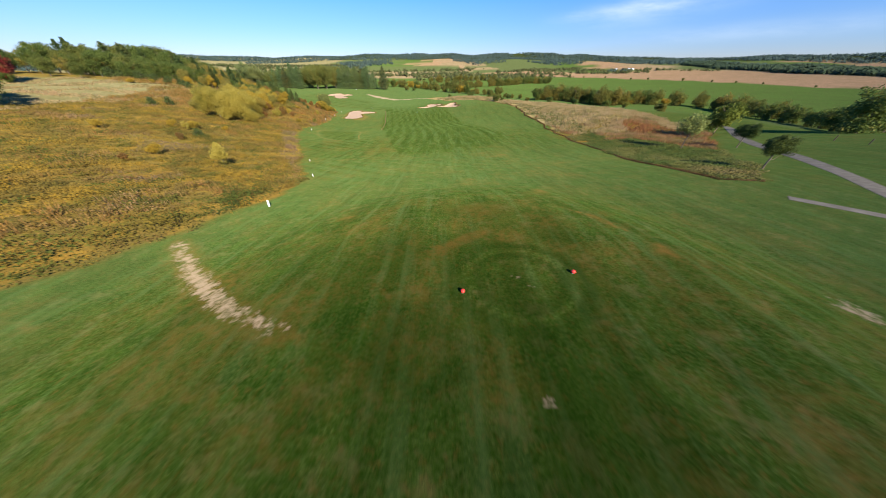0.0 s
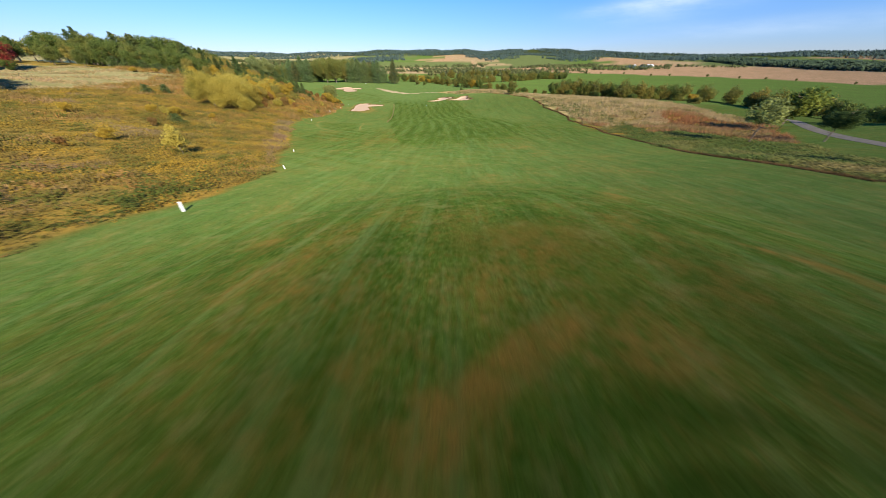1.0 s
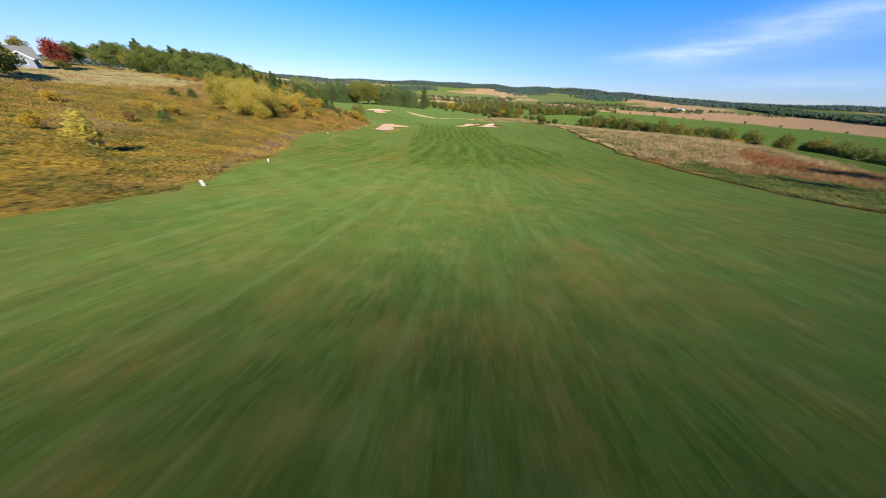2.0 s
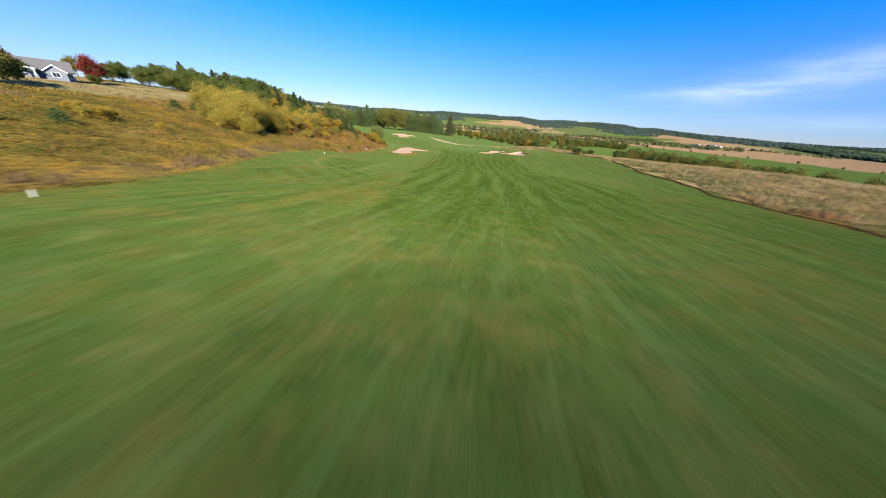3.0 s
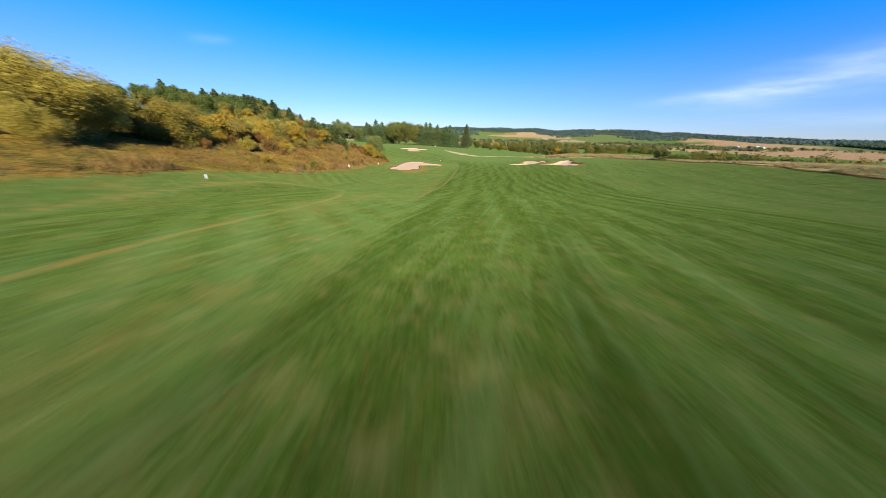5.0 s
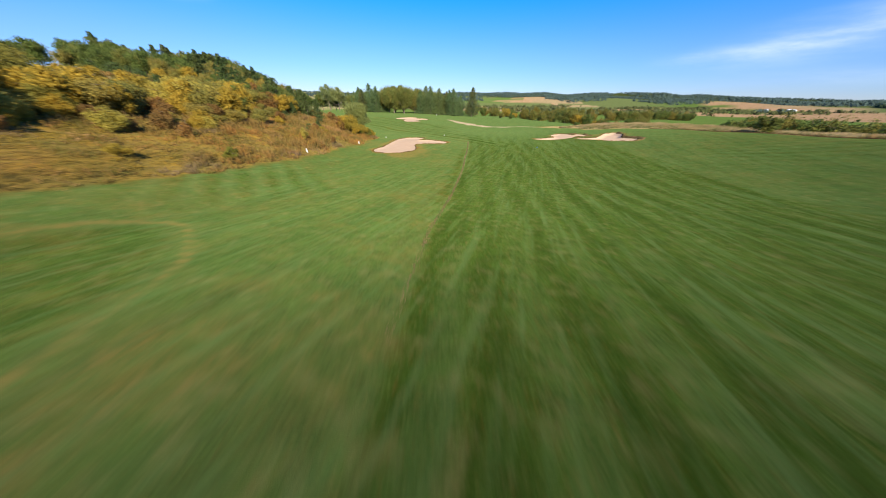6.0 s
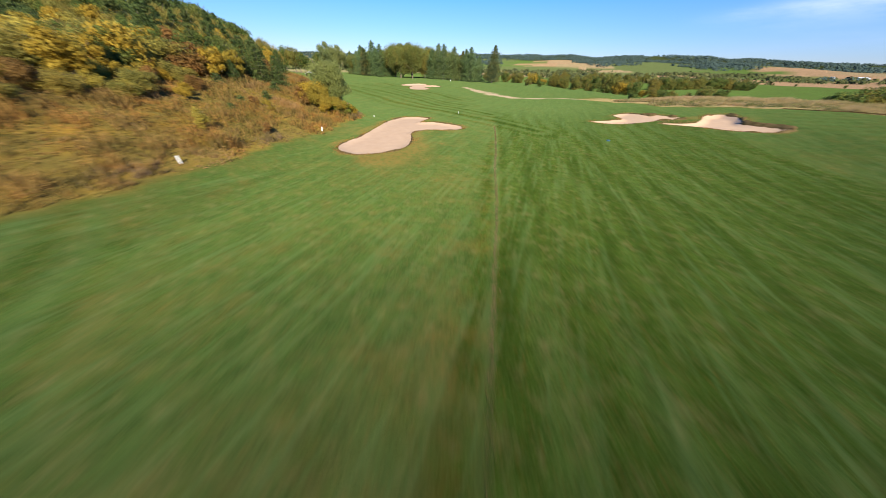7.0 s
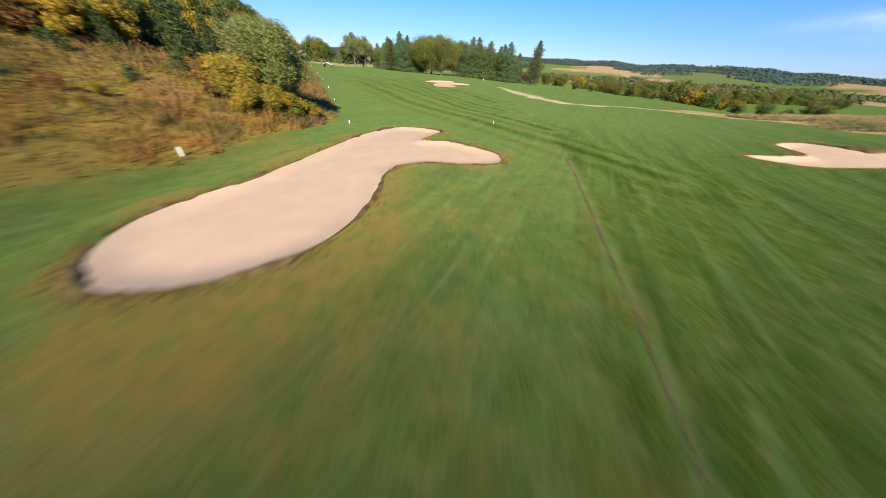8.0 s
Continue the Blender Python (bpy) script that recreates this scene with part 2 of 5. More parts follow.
LEAF = {
    "green": leaf_material("green_leaves", (0.055, 0.088, 0.018), (0.144, 0.188, 0.040), (0.265, 0.199, 0.044)),
    "hedge": leaf_material("hedgerow_leaves", (0.070, 0.088, 0.018), (0.220, 0.215, 0.044), (0.300, 0.200, 0.040), 0.14),
    "poplar": leaf_material("poplar_leaves", (0.125, 0.165, 0.056), (0.275, 0.312, 0.116), (0.31, 0.30, 0.09), 0.10),
    "deep": leaf_material("deep_green_leaves", (0.030, 0.056, 0.012), (0.085, 0.122, 0.028), (0.11, 0.13, 0.03), 0.06),
    "olive": leaf_material("olive_leaves", (0.130, 0.128, 0.028), (0.300, 0.262, 0.058), (0.380, 0.250, 0.050), 0.16),
    "mustard": leaf_material("mustard_leaves", (0.120, 0.115, 0.022), (0.300, 0.262, 0.050), (0.350, 0.245, 0.040), 0.12),
    "yellow": leaf_material("yellow_leaves", (0.290, 0.225, 0.034), (0.520, 0.415, 0.080), (0.190, 0.190, 0.036)),
    "gold": leaf_material("golden_leaves", (0.300, 0.190, 0.020), (0.520, 0.355, 0.048), (0.210, 0.190, 0.032), 0.14),
    "rust": leaf_material("rusty_leaves", (0.200, 0.095, 0.026), (0.340, 0.175, 0.050), (0.170, 0.125, 0.040), 0.2),
    "lime": leaf_material("lime_green_leaves", (0.085, 0.115, 0.016), (0.220, 0.240, 0.036), (0.30, 0.24, 0.04), 0.1),
    "red": leaf_material("crimson_leaves", (0.190, 0.026, 0.022), (0.340, 0.055, 0.042), (0.070, 0.085, 0.020), 0.14),
    "willow": leaf_material("grey_green_leaves", (0.115, 0.145, 0.036), (0.275, 0.292, 0.086), (0.34, 0.29, 0.06), 0.09),
    "pine": leaf_material("dark_needles", (0.030, 0.062, 0.018), (0.115, 0.158, 0.046), (0.15, 0.15, 0.04), 0.08),
    "row_pine": leaf_material("row_pine_needles", (0.066, 0.122, 0.044), (0.205, 0.280, 0.100), (0.25, 0.25, 0.07), 0.06),
    "row_oak": leaf_material("browning_oak_leaves", (0.092, 0.118, 0.026), (0.250, 0.262, 0.062), (0.310, 0.225, 0.052), 0.12),
    "woodland": leaf_material("woodland_leaves", (0.052, 0.086, 0.018), (0.168, 0.210, 0.046), (0.230, 0.200, 0.044), 0.10),
    "teal": leaf_material("teal_needles", (0.048, 0.082, 0.022), (0.130, 0.168, 0.046), (0.15, 0.15, 0.04), 0.05),
    "pale_pine": leaf_material("bluish_needles", (0.050, 0.085, 0.034), (0.140, 0.170, 0.066), (0.26, 0.20, 0.05), 0.16),
}
SAND = plain_material("bunker_sand", (0.500, 0.338, 0.208), (0.545, 0.375, 0.235), 0.7, 0.95, 0.2)
LIP = plain_material("worn_bunker_lip", (0.050, 0.040, 0.014), (0.170, 0.115, 0.050), 1.6, 0.95, 0.9)
PAVING = plain_material("cart_path_asphalt", (0.120, 0.106, 0.084), (0.170, 0.152, 0.122), 1.5, 0.9, 0.4)
WHITE = plain_material("white_paint", (0.74, 0.75, 0.76), (0.84, 0.84, 0.83), 2.0, 0.5, 0.1)
GREY_LINE = plain_material("grey_groove", (0.42, 0.43, 0.44), (0.50, 0.50, 0.51), 2.0, 0.7, 0.1)
RED = plain_material("red_plastic", (0.70, 0.035, 0.02), (0.78, 0.05, 0.03), 3.0, 0.45, 0.1)
BLUE = plain_material("blue_plastic", (0.020, 0.110, 0.270), (0.026, 0.140, 0.320), 3.0, 0.5, 0.1)
SIDING = plain_material("grey_siding", (0.205, 0.225, 0.255), (0.250, 0.270, 0.300), 1.0, 0.7, 0.1)
SHINGLE = plain_material("grey_shingles", (0.1200, 0.1160, 0.1200), (0.1840, 0.1760, 0.1760), 2.0, 0.9, 0.5)
STONE = plain_material("porch_stone", (0.2240, 0.2000, 0.1760), (0.3200, 0.2880, 0.2560), 1.5, 0.9, 0.4)
METAL_ROOF = plain_material("white_metal_roof", (0.5600, 0.5760, 0.5920), (0.6400, 0.6480, 0.6560), 0.5, 0.4, 0.05)
TIMBER = plain_material("dark_timber", (0.08, 0.06, 0.045), (0.14, 0.105, 0.08), 2.0, 0.8, 0.3)
glass = Nodes("dark_window_glass", 0.08, 0.5)
GLASS = glass.colour((0.03, 0.04, 0.05)).mat


# ---- the lie of the land: s runs along the hole, u across it to its right ----
def smooth(a, b, x):
    k = np.clip((np.asarray(x, float) - a) / (b - a), 0, 1)
    return k * k * (3 - 2 * k)


def along(x, y):
    return -0.263 * x + 0.965 * y, 0.965 * x + 0.263 * y


def place(s, u):
    return -0.263 * s + 0.965 * u, 0.965 * s + 0.263 * u


def waves(x, y, size, seed):
    """Soft unevenness, about -1 to 1, from a handful of crossing waves."""
    rng = np.random.RandomState(seed)
    total = 0
    for k in range(7):
        a, f, p = rng.uniform(0, 6.28), rng.uniform(0.6, 1.7) * 6.28 / size, rng.uniform(0, 6.28)
        total = total + np.sin((x * np.cos(a) + y * np.sin(a)) * f + p)
    return total / 3.0


# fall of the fairway, and the edge of the uncut meadow on its left
FALL_S = [-400, -40, -8, 5, 8, 14, 20, 30, 40, 50, 60, 70, 80, 95, 120, 160, 200, 260, 400, 700]
FALL_Z = [1.2, 1.0, 0.75, 0.5, 0.25, -0.4, -1.6, -3.0, -4.3, -5.15, -6.3, -7.8, -9.1, -9.9, -10.1, -10.6, -10.3, -10.0, -13, -15]
EDGE_S = [-60, 0, 8, 11, 14, 17, 22, 30, 38, 50, 58, 66, 74, 80, 84, 88, 103, 112, 121, 135, 145, 154, 162, 190, 220, 260, 400]
EDGE_U = [-60, -17.5, -10.7, -8.5, -6.6, -5.9, -6.1, -8.0, -9.6, -12.5, -13.8, -15.2, -14.8, -14.2, -13.3, -12.7, -12.2, -12.0, -11.4, -21.5, -29, -35.5, -42, -60, -80, -97, -130]


def left_edge(s):
    return sum(np.interp(s + d, EDGE_S, EDGE_U) for d in (-2, 0, 2)) / 3


def hill_foot(s):
    return np.interp(s, [-60, 0, 14, 30, 58, 80, 94, 108, 121, 145, 200, 300], [-13, -9, -6.5, -8, -9.5, -9.5, -8.8, -10.5, -12, -24, -42, -75])


def rise_foot(s):
    return np.interp(s, [-60, 0, 14, 30, 58, 80, 94, 108, 121, 145, 162, 190, 220, 300], [-13, -9, -6.5, -8, -9.5, -9.5, -8.8, -10.5, -12, -25, -36, -52, -70, -112])


def fall(s):
    return sum(np.interp(s + d, FALL_S, FALL_Z) for d in (-4, -2, 0, 2, 4)) / 5


def height(x, y):
    x, y = np.asarray(x, float), np.asarray(y, float)
    s, u = along(x, y)
    z = fall(s)
    du = np.maximum(0, rise_foot(s) - u)
    top = np.maximum(3.4 + 1.8 * smooth(105, 135, s) - fall(s), 3.0) * (1 - 0.9 * smooth(160, 270, s))  # the hill on the left, level on top
    z = z + top * (1 - np.exp(-du / 45)) - 0.03 * np.maximum(0, du - 110)
    z = z - 0.035 * np.maximum(0, u - 8) * (1 - smooth(20, 40, s)) * (1 - smooth(30, 60, u))
    z = z + 3.0 * smooth(20, 52, u) * smooth(30, 95, s) * (1 - smooth(125, 180, s))  # the bank on the right
    z = z + 1.5 * smooth(32, 50, u) * smooth(28, 52, s) * (1 - 0.65 * smooth(78, 112, s)) * (1 - smooth(118, 150, s))
    w = u + 0.35 * np.maximum(0, s - 150)
    z = z + (-15 - z) * smooth(50, 180 - 50 * smooth(60, 140, s), w)  # down to the valley floor
    r = np.hypot(x, y)
    z = z + 1.12 * (1 - smooth(3.6, 10.5, np.hypot(x - 1.7, (y - 2.6) * 0.8)))  # the tee's mound
    z = z + 0.10 * waves(x, y, 17, 3) * smooth(8, 30, np.abs(u) + 0.2 * np.abs(s)) + 0.5 * waves(x, y, 90, 4) * smooth(60, 200, r)
    # the far country climbs to wooded ridges
    k = smooth(820, 2400, r)
    z = z * (1 - smooth(500, 900, r)) + smooth(500, 900, r) * (-15 + 3 * waves(x, y, 450, 8))
    ridge = 66 + 11 * waves(x, y, 1200, 5) + 8 * waves(x, y, 480, 6)
    ridge = ridge * (1 - 0.38 * smooth(8, 42, np.degrees(np.arctan2(x, y))))
    ridge = ridge * (1 - 0.34 * (1 - smooth(-34, -12, np.degrees(np.arctan2(x, y)))))
    return z + k * np.maximum(ridge, 0)


# ---- mesh helpers ----
def mesh_of(name, verts, faces, material, smooth_faces=False):
    me = bpy.data.meshes.new(name)
    me.from_pydata([tuple(v) for v in verts], [], [tuple(f) for f in faces])
    me.materials.append(material)
    if smooth_faces:
        me.polygons.foreach_set("use_smooth", [True] * len(me.polygons))
    me.update()
    return me


def loose_mesh(name, verts, size, material):
    """Many separate faces of the same number of corners, verts an array (faces, size, 3)."""
    count = len(verts)
    me = bpy.data.meshes.new(name)
    me.vertices.add(count * size)
    me.vertices.foreach_set("co", np.asarray(verts, np.float32).ravel())
    me.loops.add(count * size)
    me.loops.foreach_set("vertex_index", np.arange(count * size, dtype=np.int32))
    me.polygons.add(count)
    me.polygons.foreach_set("loop_start", np.arange(0, count * size, size, dtype=np.int32))
    me.polygons.foreach_set("loop_total", np.full(count, size, np.int32))
    me.materials.append(material)
    me.update(calc_edges=True)
    return me


def part(name, me, parent, label=""):
    ob = new(name, me)
    ob.parent = parent
    return tagged(ob, label)


def at(x, y, sink=0.0):
    return Vector((x, y, float(height(x, y)) - sink))


def box_mesh(name, size, centre, material, bevel=0.0):
    bm = bmesh.new()
    bmesh.ops.create_cube(bm, size=1)
    bmesh.ops.scale(bm, vec=size, verts=bm.verts)
    if bevel:
        bmesh.ops.bevel(bm, geom=bm.edges[:], offset=bevel, segments=2, affect="EDGES")
    bmesh.ops.translate(bm, vec=centre, verts=bm.verts)
    me = bpy.data.meshes.new(name)
    bm.to_mesh(me)
    bm.free()
    me.materials.append(material)
    return me


def spline(points, per=8):
    """A closed smooth line through the points."""
    p = np.array(points, float)
    n, out = len(p), []
    for i in range(n):
        a, b, c, d = p[i - 1], p[i], p[(i + 1) % n], p[(i + 2) % n]
        for k in np.arange(per) / per:
            out.append(0.5 * (2 * b + (c - a) * k + (2 * a - 5 * b + 4 * c - d) * k * k + (3 * b - a - 3 * c + d) * k ** 3))
    return np.array(out)


def reach(outline, x, y):
    """Signed distance to a closed outline, negative inside."""
    x, y = np.asarray(x, float), np.asarray(y, float)
    best, inside = np.full(x.shape, 1e9), np.zeros(x.shape, bool)
    n = len(outline)
    for i in range(n):
        (ax, ay), (bx, by) = outline[i], outline[(i + 1) % n]
        ex, ey = bx - ax, by - ay
        k = np.clip(((x - ax) * ex + (y - ay) * ey) / (ex * ex + ey * ey + 1e-12), 0, 1)
        best = np.minimum(best, np.hypot(x - ax - k * ex, y - ay - k * ey))
        cross = ((ay > y) != (by > y)) & (x < (bx - ax) * (y - ay) / (by - ay + 1e-12) + ax)
        inside ^= cross
    return np.where(inside, -best, best)


# ---- bunkers: outlines at the rim ----
BUNKERS = {
    "long": spline([(-33.9, 96.3), (-31.9, 95.6), (-30.1, 96.9), (-29.2, 99.4), (-29.9, 102.5), (-31.2, 105.2), (-30.5, 107.5), (-28.6, 108.7),
                    (-27.0, 110.2), (-27.6, 111.9), (-29.8, 112.7), (-31.6, 112.6), (-33.0, 111.4), (-33.2, 113.4), (-33.6, 115.6), (-36.9, 114.5), (-37.1, 110.5), (-36.3, 106.5), (-35.3, 101.5), (-35.1, 98.2)]),
    "far_left": spline([(-10.9, 124.2), (-8.0, 125.6), (-6.6, 126.2), (-7.2, 129.2), (-5.4, 130.3), (-3.4, 128.4), (-1.9, 127.2), (-0.1, 125.4), (-0.6, 123.9), (-4.4, 123.5), (-8.0, 123.0)]),
    "far_right": spline([(-2.8, 122.2), (0.2, 121.9), (1.7, 123.5), (2.9, 126.0), (4.9, 126.2), (5.6, 123.6), (5.0, 121.2), (6.6, 118.6), (7.0, 117.2), (5.4, 116.4), (2.8, 117.6), (0.4, 119.7)]),
    "hill": spline([(-74.5, 185), (-73.5, 191), (-70, 195), (-67, 193.5), (-66, 190.5), (-61, 190), (-58.5, 187), (-61, 183.5), (-62, 180), (-57.5, 174), (-57.5, 168.5), (-61.5, 168), (-66, 175), (-68, 181), (-71.5, 182)]),
    "valley": spline([(84, 147), (92, 150), (101, 149), (109, 145), (103, 141.5), (94, 143), (87, 143.5)]),
}
DEPTH = {"long": 0.13, "far_left": 0.22, "far_right": 0.30, "hill": 0.3, "valley": 0.2}


def pit(x, y, under=0.0):
    """How far the bunkers are sunk into the turf; under: how much lower the earth lies beneath the sand."""
    x, y = np.asarray(x, float), np.asarray(y, float)
    z = np.zeros(x.shape)
    for key, line in BUNKERS.items():
        lo, hi = line.min(0) - 4, line.max(0) + 4
        near = (x > lo[0]) & (x < hi[0]) & (y > lo[1]) & (y < hi[1])
        if near.any():
            d = reach(line, x[near], y[near])
            z[near] += -DEPTH[key] * (1 - smooth(-0.8, 0.05, d)) + 0.12 * np.exp(-((d - 0.7) / 0.7) ** 2) - under * (1 - smooth(-0.5, 0.0, d))
    return z


def step_lines(lo, hi, dense, grow, end_lo, end_hi):
    mid = list(np.arange(lo, hi + dense, dense))
    a, step = lo, dense
    while a > end_lo:
        step *= grow
        a -= step
        mid.insert(0, a)
    a, step = mid[-1], dense
    while a < end_hi:
        step *= grow
        a += step
        mid.append(a)
    return np.array(mid)


def right_edge(s):
    return np.interp(s, [-40, 0, 6, 10, 16, 24, 31, 40, 50, 62, 80, 105, 116, 122, 132, 145, 165, 200, 260], [60, 45, 30, 21.2, 22.2, 26.5, 28.3, 31.5, 36, 39.5, 46, 50, 47.5, 42.5, 37, 35.5, 35, 38, 50])


def cover_masks(x, y):
    s, u = along(x, y)
    jag = 0.5 * waves(x, y, 3.1, 21) + 0.8 * waves(x, y, 9.0, 22)
    left = smooth(-0.6, 0.7, left_edge(s) - u + 0.5 * jag) * (1 - smooth(165, 200, s) * (1 - smooth(8, 30, left_edge(s) - u)))
    left = left * (1 - smooth(46, 52, hill_foot(s) - u + 2 * waves(x, y, 20, 47)) * smooth(50, 70, s) * (1 - smooth(118, 126, s)))
    right = smooth(-0.4, 0.5, u - right_edge(s) + 0.35 * jag) * smooth(7, 11, s) * (1 - smooth(-0.5, 1.5, u - np.interp(s, [8, 14, 20, 28, 40, 60, 90, 120, 140, 165], [23, 31, 38, 49, 57, 62, 66, 56, 48, 43]) + jag)) * (1 - smooth(158, 170, s))
    return s, u, left, right


# dark strokes where the mower swung round below the far green
MOWER_TURNS = [
    [(-83, 156.5), (-79, 156), (-73, 152.6), (-54, 138), (-41.4, 128.4), (-32, 122.5), (-18, 114)],
    [(-91, 170), (-88, 170.5), (-73, 160), (-57.3, 148.6), (-47.7, 141), (-38.9, 133.6), (-26, 124)],
    [(-89, 180), (-86, 180), (-72, 169.3), (-57, 156.1), (-46.8, 146.9), (-34, 137)],
    [(-84, 188), (-70, 177), (-52, 161), (-38, 149)],
]


def ledge_line(s):
    return np.interp(s, [60, 73.4, 76.5, 81.7, 86.4, 90.5, 93.7, 99, 104, 108, 113, 120], [2.5, 3.05, 3.5, 4.2, 4.73, 5.22, 5.52, 5.87, 6.41, 6.75, 7.12, 7.4])


def ground_cover(x, y):
    """What grows at each place: meadow, mown stripes with painted glow, dryness, bare earth; and the farmland's colour
    and share.
    """
    s, u, left, right = cover_masks(x, y)
    # mown stripes: the fairway, and the rise before the far green
    bend = u - np.interp(s, [20, 28, 35, 45, 55, 65, 75, 90, 110, 140], [-2.8, -1.5, 0.0, 2.3, 4.1, 5.5, 6.6, 8.1, 10.0, 12.5]) + 0.12 * waves(x, y, 30, 31)
    start = 27.8 + 0.16 * np.maximum(0, 6 - u) ** 2 + 0.05 * np.maximum(0, u - 7) ** 2
    fairway = smooth(-0.5, 4.0, s - start) * smooth(0.0, 0.5, u - np.interp(s, [60, 73.4, 86.7, 98.3, 112, 120], [2.6, 3.0, 4.5, 6.0, 7.2, 7.5])) * (1 - smooth(24, 26, u - 0.14 * (s - 60))) * (1 - smooth(116, 140, s))
    strength = (0.50 + 0.36 * np.clip(waves(x, y, 16, 32), -1, 1)) * (1 - 0.45 * smooth(68, 95, s)) * (0.66 + 0.34 * smooth(32, 48, s))
    stripe_and_glow = 0.5 + 0.5 * 0.62 * np.tanh(1.5 * np.cos(6.2832 * (bend - 1.45) / 2.1)) * fairway * strength
    # far lawn made paler: the glow of low-angle light put into its colour
    stripe_and_glow = stripe_and_glow - 0.24 * smooth(96, 128, s)
    slope = smooth(118, 140, s) * (1 - smooth(222, 240, s)) * smooth(-70, -52, u) * (1 - smooth(-14, -4, u))
    for k, stroke in enumerate(MOWER_TURNS):
        d = np.full(len(x), 99.0)
        for (ax, ay), (bx, by) in zip(stroke, stroke[1:]):
            f = np.clip(((x - ax) * (bx - ax) + (y - ay) * (by - ay)) / ((bx - ax) ** 2 + (by - ay) ** 2), 0, 1)
            d = np.minimum(d, np.hypot(x - ax - f * (bx - ax), y - ay - f * (by - ay)))
        stripe_and_glow = stripe_and_glow + 0.6 * np.exp(-(d / 0.75) ** 2) + 0.25 * np.exp(-((d - 2.6) / 0.7) ** 2) - 0.15 * np.exp(-((d - 1.5) / 0.7) ** 2)
    stripe_and_glow = stripe_and_glow + 0.16 * np.sin(6.2832 * (0.8 * u + 0.6 * s) / 1.7) * (1 - fairway) * (1 - slope) * smooth(12, 30, s) * np.clip(waves(x, y, 30, 33), 0, 1)
    # scorched places
    oval = reach(spline([(-14.6, 45), (-16.3, 51), (-17.2, 55.3), (-18.8, 60.2), (-20.5, 63), (-22.3, 65.6), (-24.7, 67.2), (-27, 68.2), (-28.8, 67.5), (-29.3, 64), (-27.3, 58), (-23.8, 51), (-19.5, 46), (-16.5, 44)], 3), x, y)
    tee = np.hypot(x - 1.72, (y - 4.02) * 1.08)
    line_u = ledge_line(s)
    ledge = np.exp(-((u - line_u) / 0.17) ** 2) * smooth(58, 66, s) * (1 - smooth(116, 122, s)) * (0.8 + 0.3 * waves(x, y, 2.2, 57))
    stripe_and_glow = stripe_and_glow - 0.12 * np.exp(-(oval / 0.2) ** 2) + 0.16 * smooth(0.3, 1.2, -oval)
    stripe_and_glow = stripe_and_glow - 0.35 * ledge * smooth(72, 92, s) + 0.22 * np.exp(-((u - line_u + 0.55) / 0.4) ** 2) * smooth(70, 84, s) * (1 - smooth(106, 112, s))
    dry = 0.25 - 0.2 * smooth(112, 130, s) + (0.18 + 0.20 * smooth(0.0, 0.9, waves(x, y, 26, 41))) * (1 - fairway) * (1 - 0.55 * smooth(12, 20, u))
    dry = dry + 0.95 * np.exp(-(oval / 0.17) ** 2) * smooth(-1.0, 0.6, waves(x, y, 14, 42)) - 0.25 * smooth(0, 1, -oval)
    dry = dry + 0.16 * ledge
    dry = dry + 0.6 * np.exp(-((tee - 2.05 - 0.25 * smooth(-1, 2, x)) / 0.32) ** 2) * smooth(2.5, 4.5, y + 0.4 * (1.6 - x)) * smooth(-0.7, 0.7, waves(x, y, 4, 49))
    dry = dry + 0.14 * np.exp(-((s - 14.5) / 5) ** 2 - ((u - 9) / 6) ** 2)
    dry = dry + 0.45 * np.exp(-((x + 0.52 + 0.12 * waves(x, y, 2.5, 55)) / 0.34) ** 2) * smooth(2.6, 3.4, y) * (1 - smooth(4.6, 5.2, y)) * smooth(-0.8, 0.5, waves(x, y, 1.6, 56))
    for (ax, ay, long, wide) in ((-3.0, 6.85, 0.25, 0.7), (4.95, 11.7, 0.5, 0.9), (5.2, 7.1, 0.35, 0.6), (5.75, 5.1, 0.5, 0.35), (-3.9, 8.6, 0.6, 0.5)):
        dry = dry + 0.45 * np.exp(-((x - ax) / long) ** 2 - ((y - ay) / wide) ** 2)
    front = np.exp(-((x - 1.3) / 1.9) ** 2 - ((y - 7.9) / 1.1) ** 2)  # scorched brow of the tee's mound
    dry = dry + 0.42 * front
    stripe_and_glow = stripe_and_glow + 0.25 * front
    dry = dry - 0.3 * (1 - smooth(1.5, 1.9, tee)) - 0.2 * fairway
    dry = dry + 0.6 * np.exp(-((x + 29.3) / 2.6) ** 2 - ((y - 95.5) / 2.4) ** 2) + 0.25 * np.exp(-((x + 28) / 2.5) ** 2 - ((y - 99.5) / 4.0) ** 2)
    for key, outline in BUNKERS.items():
        lo, hi = outline.min(0) - 5, outline.max(0) + 5
        near = (x > lo[0]) & (x < hi[0]) & (y > lo[1]) & (y < hi[1])
        dry[near] += (0.40 + 0.36 * waves(x[near], y[near], 5, 48)) * np.exp(-(np.maximum(0, reach(outline, x[near], y[near]) - 0.3) / 0.95) ** 2)
    stripe_and_glow = stripe_and_glow + 0.55 * np.exp(-((tee - 1.46) / 0.13) ** 2) - 0.34 * np.exp(-((tee - 1.22) / 0.11) ** 2) + 0.32 * np.exp(-((tee - 1.0) / 0.12) ** 2) - 0.14 * (1 - smooth(0.75, 0.9, tee))
